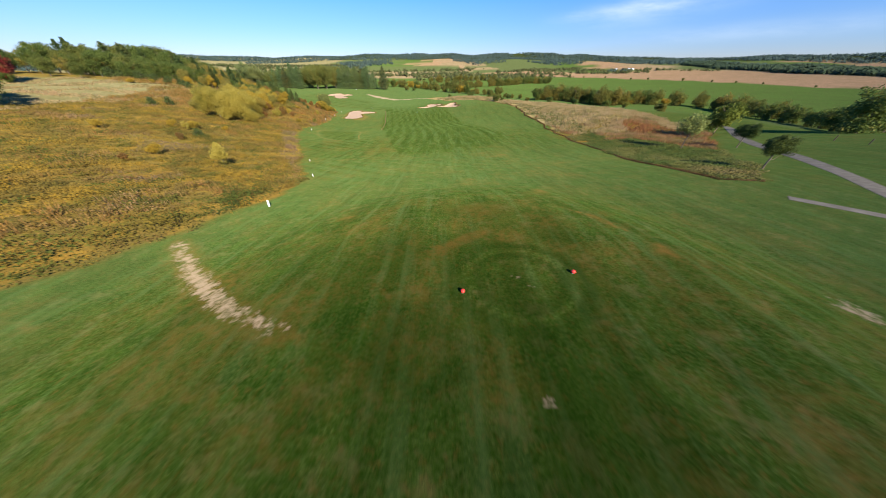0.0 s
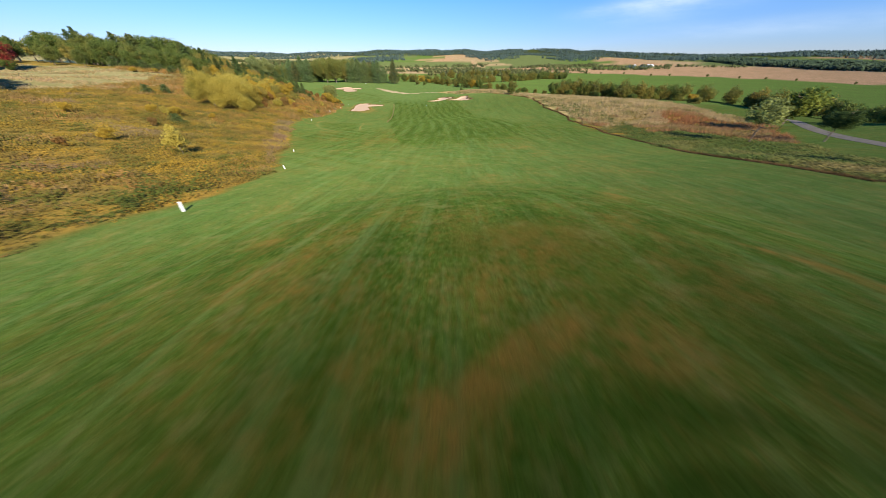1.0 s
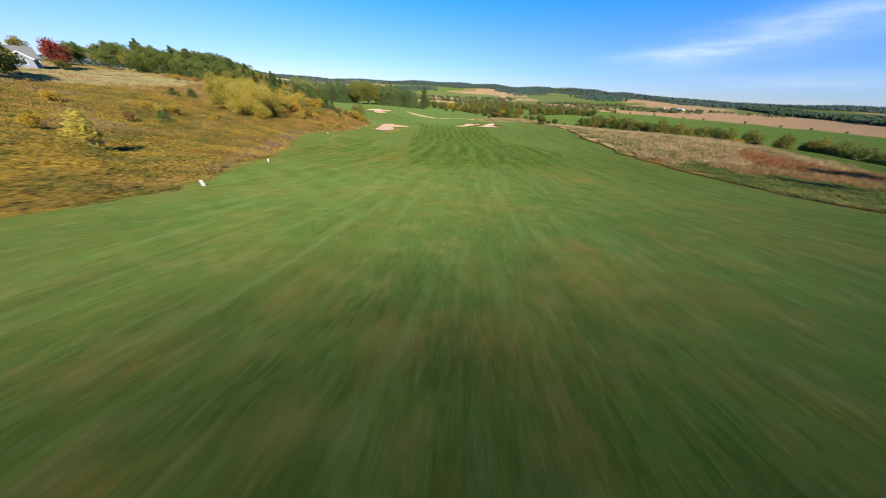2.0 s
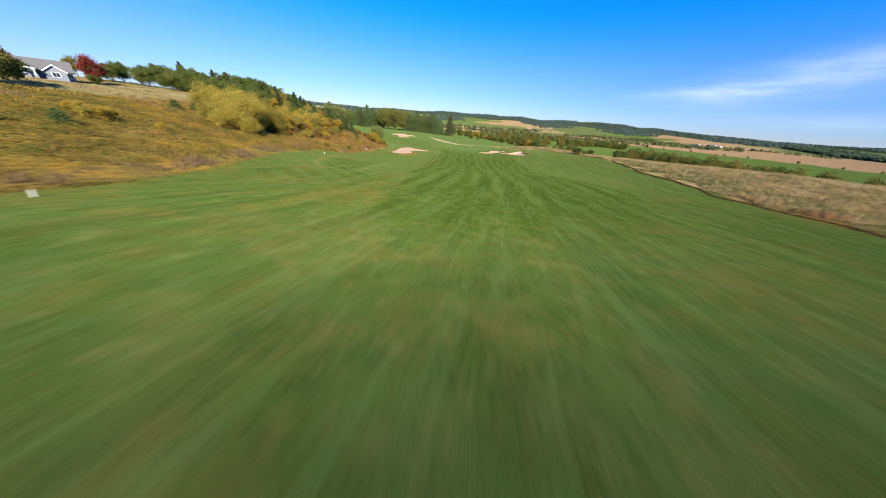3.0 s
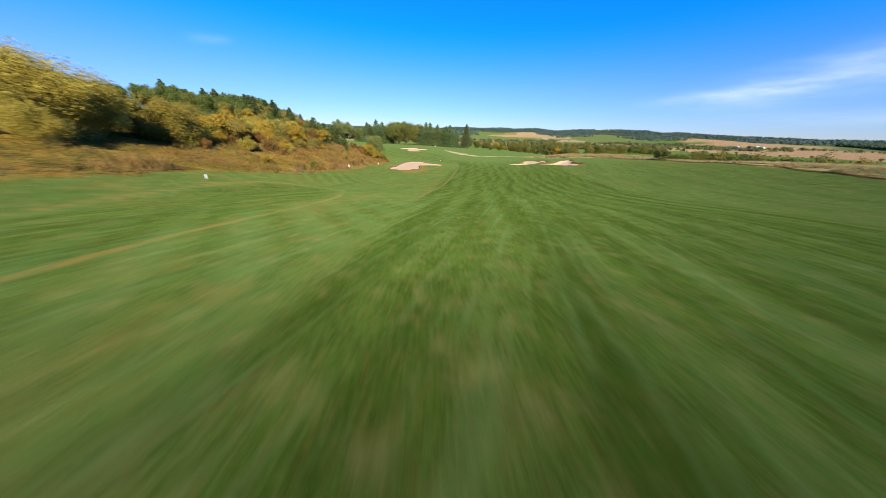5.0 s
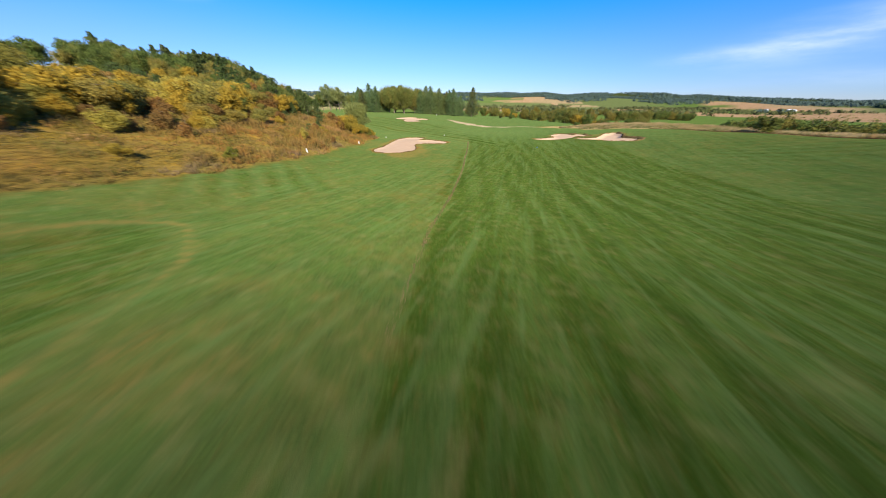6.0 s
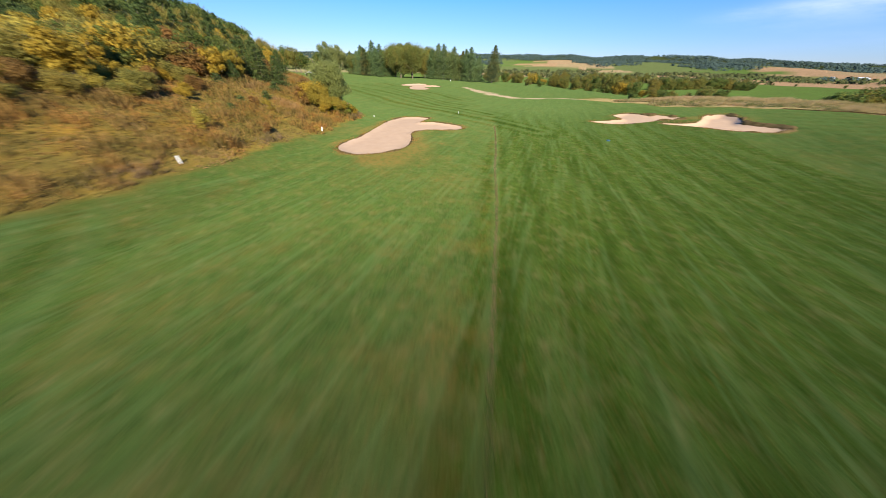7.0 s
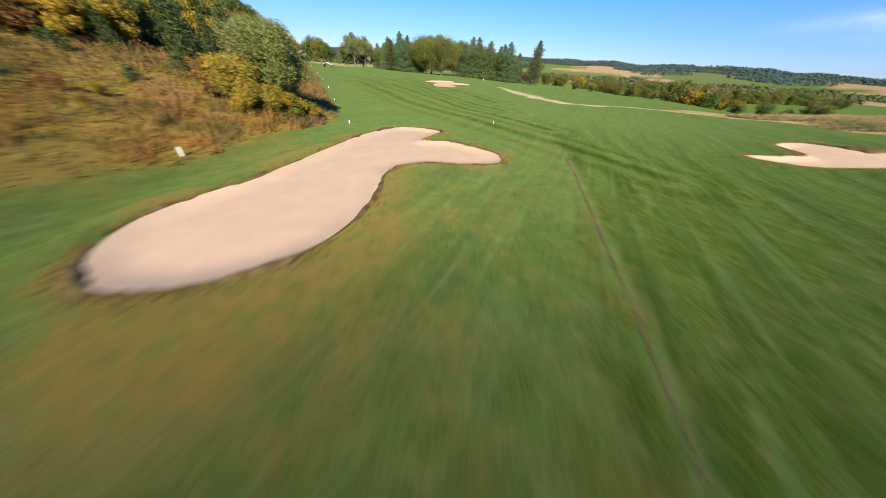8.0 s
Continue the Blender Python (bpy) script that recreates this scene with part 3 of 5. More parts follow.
    # rough made paler to paint in the sun's glow; grass round the tee darker
    stripe_and_glow = stripe_and_glow + 0.02 * fairway - 0.25 * (1 - fairway) * smooth(6, 13, tee) * (1 - 0.6 * smooth(22, 34, s) + 0.5 * smooth(44, 54, s)) + 0.26 * (1 - smooth(3.5, 7.5, y)) * (1 - smooth(6, 14, tee)) * (1 - smooth(1.5, 4.5, x)) + 0.26 * (1 - smooth(2.5, 5.5, tee)) * np.clip(0.75 + 0.5 * waves(x, y, 3.5, 58), 0, 1.2)
    stripe_and_glow = stripe_and_glow + 0.10 * smooth(31.5, 35, s) * (1 - smooth(40, 47, s)) * smooth(-2, 3, u) * (1 - smooth(14, 18, u)) * np.clip(0.8 + 0.5 * waves(x, y, 5, 59), 0, 1.2)
    # a worn track curving round the tee's mound
    track_x = np.interp(y, [3.2, 4.6, 5.5, 6.4, 7.6, 8.6, 10.0], [6.6, 6.2, 5.95, 5.55, 4.9, 4.0, 2.6])
    dry = dry + 0.55 * np.exp(-((x - track_x) / 0.16) ** 2) * smooth(3.4, 4.4, y) * (1 - smooth(8.0, 9.4, y)) * smooth(-0.7, 0.5, waves(x, y, 1.8, 99))
    stripe_and_glow = stripe_and_glow + 0.22 * np.exp(-((x - track_x - 0.45) / 0.3) ** 2) * smooth(3.4, 4.4, y) * (1 - smooth(8.0, 9.4, y))
    # a scar of bare earth beside the tee, and a smaller one across it
    scar = np.full(len(x), 99.0)
    for (ax, ay, bx, by) in ((-10.1, 7.6, -8.05, 5.8), (-8.05, 5.8, -6.1, 4.4), (-6.1, 4.4, -4.15, 3.2), (-4.15, 3.2, -3.0, 2.75)):
        k = np.clip(((x - ax) * (bx - ax) + (y - ay) * (by - ay)) / ((bx - ax) ** 2 + (by - ay) ** 2), 0, 1)
        scar = np.minimum(scar, np.hypot(x - ax - k * (bx - ax), y - ay - k * (by - ay)))
    bare = np.clip(1 - scar / 1.3, 0, 1) * np.interp(x, [-10, -7, -5, -3], [0.92, 1.0, 0.92, 0.86])
    dry = dry + 0.4 * (1 - smooth(0.2, 0.8, scar))
    for (ax, ay, wide, most) in ((10.03, 3.81, 1.9, 0.86), (1.49, 1.42, 0.5, 0.9), (1.62, 4.05, 0.6, 0.8), (1.9, 3.8, 0.4, 0.8)):
        bare = np.maximum(bare, np.clip(1 - np.hypot((x - ax) / 1.4, y - ay) / wide, 0, most))
    crest = smooth(46, 52, hill_foot(s) - u + 2 * waves(x, y, 20, 47)) * smooth(50, 70, s)
    dry = dry + 0.9 * crest
    for (ax, ay, bx, by, wide) in ((-50, 193, -43, 184, 3.4), (-43, 184, -34, 171, 5.5), (-34, 171, -27, 165.5, 4.5), (-27, 165.5, -16, 168, 3.0), (-16, 168, -4, 168.5, 2.2)):
        k = np.clip(((x - ax) * (bx - ax) + (y - ay) * (by - ay)) / ((bx - ax) ** 2 + (by - ay) ** 2), 0, 1)
        pale = np.exp(-(np.hypot(x - ax - k * (bx - ax), y - ay - k * (by - ay)) / wide) ** 2)
        bare = np.maximum(bare, (1.0 + 0.16 * waves(x, y, 7, 50)) * pale)
    right = right * np.where((s < 30) & (u < 38), 0.35, 1.0)
    left = np.maximum(left, smooth(-0.55, 0.1, left_edge(s) - u + 0.25 * waves(x, y, 3.1, 21)) * (s < 165) * (left_edge(s) - u < 10))
    dry = np.where(left > 0.3, 0.0, dry)
    dry = np.where(right > 0.3, smooth(36, 50, s), dry)
    cover = np.stack([np.maximum(left, right), np.clip(stripe_and_glow, 0, 1), np.clip(dry, 0, 1), np.clip(bare, 0, 1)], 1)

    # farmland: green crop, harvested and tan fields, hayfields and woods floor
    r, az = np.hypot(x, y), np.degrees(np.arctan2(x, y))
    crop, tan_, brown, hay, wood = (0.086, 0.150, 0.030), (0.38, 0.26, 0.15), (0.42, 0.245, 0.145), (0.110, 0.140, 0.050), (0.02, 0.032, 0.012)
    colour = np.zeros((len(x), 3)) + crop
    edge_far = np.interp(az, [-60, 0, 7, 22, 44, 57, 90], [900, 830, 760, 650, 575, 520, 480])
    far = r > edge_far
    colour[far] = brown
    cell = (np.floor((x * 0.8 + y * 0.6) / 260 + 0.5 * waves(x, y, 900, 51)) * 7 + np.floor((y * 0.8 - x * 0.6) / 190) * 3).astype(int) % 5
    outer = r > np.interp(az, [-60, 10, 22, 44, 57, 90], [500, 900, 930, 1250, 900, 800])
    for k, c in enumerate((hay, tan_, crop, hay, brown)):
        colour[outer & (cell == k)] = c
    band = (az > -34) & (az < 4) & (r > 560) & (r < 980)
    colour[band] = tan_
    colour[(az > -14) & (az < 3) & (r > 980) & (r < 1300)] = hay
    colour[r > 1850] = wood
    weight = smooth(0, 8, u - 178 + 0.62 * np.maximum(0, s - 80))
    weight = np.maximum(weight, smooth(255, 300, s))
    weight = np.maximum(weight, smooth(170, 240, left_edge(s) - u))
    colour[crest > 0.5] = (0.290, 0.240, 0.120)
    weight = np.maximum(weight, 0.8 * crest * (1 - smooth(118, 126, s)))
    putting = 1 - smooth(0.85, 1.0, np.hypot((0.78 * (x - 141) + 0.62 * (y - 111)) / 23, (0.62 * (x - 141) - 0.78 * (y - 111)) / 9))
    colour[putting > 0] = (0.085, 0.115, 0.040)
    weight = np.where(putting > 0, 0.85 * putting, weight)
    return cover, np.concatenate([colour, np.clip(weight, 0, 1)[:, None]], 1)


def lay_cover(me, x, y):
    for name, rows in zip(("cover", "land"), ground_cover(x, y)):
        me.attributes.new(name, "FLOAT_COLOR", "POINT").data.foreach_set("color", rows.astype(np.float32).ravel())


def build_ground():
    xs = np.unique(np.concatenate([step_lines(-42, 26, 0.40, 1.075, -2850, 2850), np.arange(-11, 6, 0.2), np.arange(-23, -12, 0.14), np.arange(-95, -42, 1.1)]).round(2))
    ys = np.unique(np.concatenate([step_lines(-3, 126, 0.40, 1.075, -700, 2850), np.arange(1.5, 9, 0.2), np.arange(127, 196, 1.1)]).round(2))
    gx, gy = np.meshgrid(xs, ys)
    x, y = gx.ravel(), gy.ravel()
    z = height(x, y) + pit(x, y, 0.25)
    nx, ny = len(xs), len(ys)
    i = (np.arange(ny - 1)[:, None] * nx + np.arange(nx - 1)[None]).ravel()
    quads = np.stack([i, i + 1, i + 1 + nx, i + nx], 1).astype(np.int32)
    me = bpy.data.meshes.new("ground")
    me.vertices.add(len(x))
    me.vertices.foreach_set("co", np.stack([x, y, z], 1).astype(np.float32).ravel())
    me.loops.add(quads.size)
    me.loops.foreach_set("vertex_index", quads.ravel())
    me.polygons.add(len(quads))
    me.polygons.foreach_set("loop_start", np.arange(0, quads.size, 4, dtype=np.int32))
    me.polygons.foreach_set("loop_total", np.full(len(quads), 4, np.int32))
    me.polygons.foreach_set("use_smooth", np.ones(len(quads), bool))
    me.materials.append(TURF)
    me.update(calc_edges=True)

    lay_cover(me, x, y)
    return tagged(new("ground", me), "rolling golf course turf, dry patches and farmland to the horizon", "ground", kind="structure")


ground = build_ground()


def surface(x, y):
    return height(x, y) + pit(x, y)


def build_bunker(key, label):
    """A pool of sand with a ragged lip of worn earth round it."""
    line = BUNKERS[key]
    n, rings = len(line), 9
    middle = line.mean(0)
    thing = tagged(new("sand_bunker"), label, "sand bunker", "sand bunkers")
    thing.location = (*middle, float(surface(*middle)))
    # the sand: a fine grid trimmed to the outline, its rim drawn along the line
    lo, hi = line.min(0), line.max(0)
    step = max(0.3, (hi - lo).max() / 60)
    gx, gy = np.meshgrid(np.arange(lo[0] - step, hi[0] + 2 * step, step), np.arange(lo[1] - step, hi[1] + 2 * step, step))
    x, y = gx.ravel(), gy.ravel()
    d = reach(line, x, y)
    for _ in range(3):  # draw corners just outside back to the rim
        e = 0.02
        out = d > 0
        ddx = (reach(line, x[out] + e, y[out]) - d[out]) / e
        ddy = (reach(line, x[out], y[out] + e) - d[out]) / e
        x[out] -= ddx * d[out]
        y[out] -= ddy * d[out]
        first = d.copy() if _ == 0 else first
        d = reach(line, x, y)
    z = surface(x, y) + 0.03 + 0.007 * waves(x, y, 2.3, 61) * smooth(0, 0.8, -d)
    ny, nx = gx.shape
    keep = first < step * 1.05
    faces = []
    for j in range(ny - 1):
        for i in range(nx - 1):
            q = (j * nx + i, j * nx + i + 1, (j + 1) * nx + i + 1, (j + 1) * nx + i)
            if all(keep[k] for k in q) and any(first[k] < 0 for k in q):
                faces.append(q)
    used = sorted({k for f in faces for k in f})
    index = {k: m for m, k in enumerate(used)}
    base = thing.location
    verts = [(x[k] - base[0], y[k] - base[1], z[k] - base[2]) for k in used]
    part("sand", mesh_of("sand", verts, [tuple(index[k] for k in f) for f in faces], SAND, True), thing, "smooth pale pink raked sand")
    # the lip
    nrm = np.roll(line, -1, 0) - np.roll(line, 1, 0)
    nrm = np.stack([nrm[:, 1], -nrm[:, 0]], 1) / (np.linalg.norm(nrm, axis=1)[:, None] + 1e-9)
    if reach(line, *(line[:1] + 0.1 * nrm[:1]).T)[0] < 0:
        nrm = -nrm
    rng = np.random.RandomState(len(key))
    prof = [(-0.14, -0.03), (-0.08, 0.05), (0.02, 0.10), (0.13, 0.08), (0.26, -0.04)]
    lip_v, lip_f = [], []
    wob = 0.08 * waves(line[:, 0], line[:, 1], 1.3, 71) + rng.uniform(-0.05, 0.05, n)
    swell = np.clip(0.28 + 0.75 * waves(line[:, 0], line[:, 1], 4.5, 73) + rng.uniform(-0.2, 0.2, n), 0.04, 1.2)[:, None]
    if key.startswith("far"):  # steep overhanging turf at their right-hand ends
        span = (line[:, 0] - line[:, 0].min()) / np.ptp(line[:, 0])
        swell = swell * 0.8 + 2.2 * (smooth(0.55, 0.75, span) * smooth(-0.1, 0.6, waves(line[:, 0], line[:, 1], 3.0, 74) + 0.5))[:, None]
    for (o, h) in prof:
        p = line + nrm * (o * swell + wob[:, None] * 0.7)
        zz = surface(p[:, 0], p[:, 1]) + h * swell[:, 0]
        lip_v += [(a - base[0], b - base[1], c - base[2]) for a, b, c in zip(p[:, 0], p[:, 1], zz)]
    for r in range(len(prof) - 1):
        for i in range(n):
            k = (i + 1) % n
            lip_f.append((r * n + i, r * n + k, (r + 1) * n + k, (r + 1) * n + i))
    part("lip", mesh_of("lip", lip_v, lip_f, LIP, True), thing, "ragged lip of dry earth and turf")
    return thing


build_bunker("long", "long winding sand bunker beside the meadow with a worn brown lip")
build_bunker("far_left", "low sand bunker in the fairway with a grassy tongue")
build_bunker("far_right", "larger sand bunker in the fairway with a steep shaded lip")
build_bunker("hill", "four-armed sand bunker on the rise before the trees")
build_bunker("valley", "narrow pale sand bunker down by the hedge")


def build_path(name, points, wide, label):
    p = np.array(points, float)
    t = np.linspace(0, len(p) - 1, 160)
    x, y = (np.interp(t, range(len(p)), p[:, k]) for k in (0, 1))
    x, y = (np.convolve(np.pad(v, 10, "edge"), np.ones(21) / 21, "valid") for v in (x, y))
    dx, dy = np.gradient(x), np.gradient(y)
    m = np.hypot(dx, dy)
    verts, faces = [], []
    for k in range(160):
        ox, oy = -dy[k] / m[k], dx[k] / m[k]
        for off, lift in ((-0.5, -0.2), (-0.485, 0.012), (0, 0.022), (0.485, 0.012), (0.5, -0.2)):
            a, b = x[k] + ox * off * wide, y[k] + oy * off * wide
            verts.append((a, b, float(surface(a, b)) + lift))
        if k:
            faces += [(5 * k - 5 + j, 5 * k - 4 + j, 5 * k + 1 + j, 5 * k + j) for j in range(4)]
    return tagged(new(name, mesh_of(name, verts, faces, PAVING)), label, "cart path", kind="structure")


build_path("cart_path", [(52, 50), (46.6, 43.4), (38.2, 32.5), (33.9, 24.2), (28.7, 17.4), (24.6, 12.6), (22.5, 8.5), (22, 2), (25, -8)], 1.15, "grey asphalt cart path winding over the grass")
build_path("cart_path_spur", [(18.3, 12.1), (19.4, 11.0), (20.7, 9.7), (22.3, 8.2)], 0.75, "short grey end of the cart path")


# ---- standing grass and weeds ----
# where the boundary stakes stand: x, y, turn
STAKES = [(-9.1, 11.6, 8), (-10.5, 19.4, 20), (-14.6, 27.3, 15), (-29.4, 59.9, 30), (-37.2, 86.8, 22), (-39.6, 100.8, 30), (-41.3, 113.3, 30), (-54.0, 124.0, 45), (-64.0, 132.5, 45), (-73.0, 139.7, 45), (-81, 145.5, 45), (-97, 158, 45)]
def tufts(name, x, y, tall, blades, wide, material, lean=0.45, seed=0, label="", category="", coarse=1.0):
    rng = np.random.RandomState(seed)
    n = len(x)
    z = surface(x, y)
    a = rng.uniform(0, 6.283, (n, blades))
    out = rng.uniform(0.05, 1.0, (n, blades)) * lean
    h = tall[:, None] * rng.uniform(0.55, 1.1, (n, blades))
    rad = 0.55 * tall[:, None] * np.reshape(coarse, (-1, 1)) * rng.uniform(0, 1, (n, blades))
    w = wide * np.reshape(coarse, (-1, 1)) * (0.5 + tall[:, None]) * rng.uniform(0.6, 1.3, (n, blades))
    b = a + rng.uniform(-0.8, 0.8, (n, blades)) + 1.57
    cx, cy = x[:, None] + rad * np.cos(a), y[:, None] + rad * np.sin(a)
    tip = np.stack([cx + out * h * np.cos(a), cy + out * h * np.sin(a), z[:, None] + h], -1)
    foot = np.stack([cx, cy, z[:, None] - 0.03 + 0 * h], -1)
    side = np.stack([w * np.cos(b), w * np.sin(b), 0 * h], -1)
    tri = np.stack([foot - side * 0.5, foot + side * 0.5, tip], 2).reshape(-1, 3, 3)
    return tagged(new(name, loose_mesh(name, tri, 3, material)), label, category, kind="stuff")


def scatter(n, s0, s1, u0, u1, seed):
    rng = np.random.RandomState(seed)
    s, u = rng.uniform(s0, s1, n), rng.uniform(u0, u1, n)
    x, y = place(s, u)
    return x, y, s, u, rng


def weeds(name, x, y, tall, leaves, size, material, seed, label, category, coarse):
    """Bushy flowering weeds: small leaves and heads at all heights, turned every way."""
    rng = np.random.RandomState(seed)
    n = len(x)
    z = surface(x, y)
    k = np.reshape(coarse, (-1, 1))
    h = tall[:, None] * rng.uniform(0.12, 1.05, (n, leaves))
    a = rng.uniform(0, 6.283, (n, leaves))
    out = (0.05 + 0.30 * rng.uniform(0, 1, (n, leaves)) ** 0.6) * k * (0.6 + 0.9 * tall[:, None])
    c = np.stack([x[:, None] + out * np.cos(a), y[:, None] + out * np.sin(a), z[:, None] + h - 0.05], -1).reshape(-1, 3)
    face = rng.normal(size=c.shape) * 0.5 + [0.1, -0.35, 0.95]
    face /= np.linalg.norm(face, axis=1)[:, None]
    e1 = np.cross(face, rng.normal(size=c.shape))
    e1 /= np.linalg.norm(e1, axis=1)[:, None] + 1e-9
    e2 = np.cross(face, e1)
    w = (size * (k * rng.uniform(0.6, 1.4, (n, leaves)))).reshape(-1, 1)
    tri = np.stack([c - e1 * w - e2 * w * 0.45, c - e1 * w * 0.5 + e2 * w * 0.6, c + e1 * w * 1.25], 1)
    return tagged(new(name, loose_mesh(name, tri, 3, material)), label, category, kind="stuff")


def meadow():
    x, y, s, u, rng = scatter(190000, -25, 160, -82, -5, 11)
    du = left_edge(s) - u
    _, _, left, _ = cover_masks(x, y)
    keep = (left > 0.15) & (rng.uniform(0, 1, len(x)) < np.clip(1.2 - du / 26, 0.25, 1)) & (du < 66)
    x, y, s, du = x[keep], y[keep], s[keep], du[keep]
    coarse = np.clip(0.85 + du / 34, 0.9, 2.2)
    mounds = 0.7 * waves(x, y, 2.6, 85) + 0.9 * waves(0.6 * x, y, 6.5, 87)
    tall = np.clip(0.27 + 0.11 * waves(x, y, 6, 81) + 0.20 * mounds + rng.uniform(-0.08, 0.10, len(x)), 0.08, 0.65) * np.clip(0.8 + du / 1.5, 0.8, 1.0) * (1 + 0.5 * smooth(75, 95, s))
    tall = tall * (1 + 0.85 * np.exp(-((du - 1.1) / 0.9) ** 2) * smooth(-0.2, 0.6, waves(x, y, 9, 86)))
    for (sx, sy, turn) in STAKES:  # trodden short round each stake
        tall = tall * (0.25 + 0.75 * smooth(0.3, 1.3, np.hypot(x - sx, y - sy)))
    chance = rng.uniform(-0.6, 0.6, len(x))
    band = smooth(30, 37, s) * (1 - smooth(54, 60, s)) * (1 - smooth(1.6, 2.6, du))
    tall = tall * (1 - 0.3 * band)
    edge = 2.0 * band + 1.5 * np.exp(-((du - 0.6) / 0.8) ** 2) * np.maximum(smooth(-0.3, 0.5, waves(x, y, 24, 83)), smooth(26, 34, s) * (1 - smooth(56, 64, s)))
    thin = np.exp(-(((x + 33.5) * 0.9 - (y - 31) * 0.44) / 7.0) ** 2 - (((x + 33.5) * 0.44 + (y - 31) * 0.9) / 2.4) ** 2)
    tall = tall * (1 - 0.55 * thin)
    pale = waves(x, y, 15, 82) + edge + 2.2 * thin + 0.5 * chance > 1.15
    green = ~pale & (1.25 * np.exp(-((du - 1.3) / 1.3) ** 2) * smooth(3, 7, s) * (1 - smooth(16, 18.5, s)) + 0.75 * smooth(0.35, 0.9, waves(x, y, 5.5, 97)) * (1 - smooth(55, 75, s)) + 0.7 * chance > 0.62)
    tall = tall * np.where(green, 1.15, 1)
    rusty = ~pale & ~green & (smooth(70, 92, s) + 0.8 * smooth(0.25, 0.8, waves(x, y, 14, 96)) + 1.2 * np.exp(-((s - 20.3) / 2.5) ** 2 - ((du - 0.5) / 0.9) ** 2) + 0.45 * waves(x, y, 11, 84) + chance > 0.75)
    gold = ~pale & ~rusty & ~green
    weeds("bramble_patches", x[green], y[green], tall[green], 13, 0.055, BRAMBLE, 63, "green and yellowing brambles among the meadow plants", "brambles", coarse[green])
    weeds("meadow_plants", x[gold], y[gold], tall[gold], 15, 0.044, GOLD_GRASS, 12, "dense golden meadow of goldenrod and weeds in autumn", "meadow", coarse[gold])
    leafy = rusty & (rng.uniform(0, 1, len(x)) < 0.5)
    grassy = rusty & ~leafy
    weeds("hillside_weeds", x[leafy], y[leafy], tall[leafy], 10, 0.055, RUST_GRASS, 18, "rusty brown weeds on the hillside", "weeds", coarse[leafy])
    tufts("hillside_grass", x[grassy], y[grassy], tall[grassy] * 1.15, 8, 0.05, RUST_GRASS, 0.7, 19, "rusty brown uncut grass on the hillside", "grass", coarse[grassy])
    tufts("dry_grass", x[pale], y[pale], tall[pale] * 0.8, 10, 0.045, TAN_GRASS, 0.8, 13, "tan dry grass along the meadow's edge", "grass", coarse[pale])


def bank_grass():
    x, y, s, u, rng = scatter(100000, 5, 150, 18, 75, 14)
    _, _, left, right = cover_masks(x, y)
    keep = right > 0.5
    x, y, s, u = x[keep], y[keep], s[keep], u[keep]
    d = u - right_edge(s) + 1.2 * waves(x, y, 7, 93)
    pale = (d > np.interp(s, [34, 46], [4.0, 1.4])) & (s + 6 * waves(x, y, 12, 98) > 38)
    low = ((s < 30) & (u < 38)) | ((d < 6.0) & (d > 0.8) & (waves(x, y, 9, 94) > -0.55))
    straw = low & (s > 36) & (rng.uniform(0, 1, len(x)) < 0.45)
    pale, low = pale & ~low | straw, low & ~straw
    tall = np.clip(0.34 + 0.10 * waves(x, y, 6, 92) + rng.uniform(-0.1, 0.15, len(x)), 0.15, 0.7) * np.where(low, 0.5, 1)
    rusty = ~pale & ~low & (d > 0.8)
    tufts("prairie_grass", x[rusty], y[rusty], tall[rusty], 8, 0.06, BROWN_GRASS, 0.55, 15, "reddish brown prairie grass on the bank", "grass")
    tufts("bleached_grass", x[pale], y[pale], tall[pale], 8, 0.06, PALE_GRASS, 0.55, 16, "bleached dry grass on the crest of the bank", "grass")
    weeds("rough_grass", x[low], y[low], tall[low], 18, 0.050, ROUGH_GRASS, 17, "uncut green and straw grass under the young trees", "grass", np.full(low.sum(), 1.1))


def edge_grass():
    """Dead grass along the step at the foot of the bank."""
    rng = np.random.default_rng(64)
    s = rng.uniform(9, 120, 9000)
    u = right_edge(s) + 0.25 * waves(*place(s, right_edge(s)), 9.0, 22) + rng.normal(0, 0.10, len(s)) - 0.15
    x, y = place(s, u)
    tufts("edge_grass", x, y, rng.uniform(0.06, 0.15, len(x)), 6, 0.05, DEAD_GRASS, 0.6, 65, "dark brown dead grass along the foot of the bank", "grass")


def bunker_fringe():
    """Ragged dry grass hanging round the rims of the sand."""
    for key, count, tall in (("long", 3200, 0.16), ("far_left", 900, 0.20), ("far_right", 900, 0.22)):
        rng = np.random.default_rng(len(key) + 70)
        line = BUNKERS[key]
        k = rng.integers(0, len(line), count)
        p = line[k] + (line[(k + 1) % len(line)] - line[k]) * rng.uniform(0, 1, (count, 1))
        p = p + rng.normal(0, 0.28, p.shape)
        d = reach(line, p[:, 0], p[:, 1])
        patch = waves(p[:, 0], p[:, 1], 3.0, 66) + rng.uniform(-0.5, 0.5, count) > -0.25
        p = p[(d > 0.02) & (d < 0.75) & patch]
        tufts("bunker_fringe", p[:, 0], p[:, 1], rng.uniform(0.35, 1.0, len(p)) * tall, 7, 0.035, RUST_GRASS, 0.9, 67, "ragged dry grass round the rim of a sand bunker", "grass")


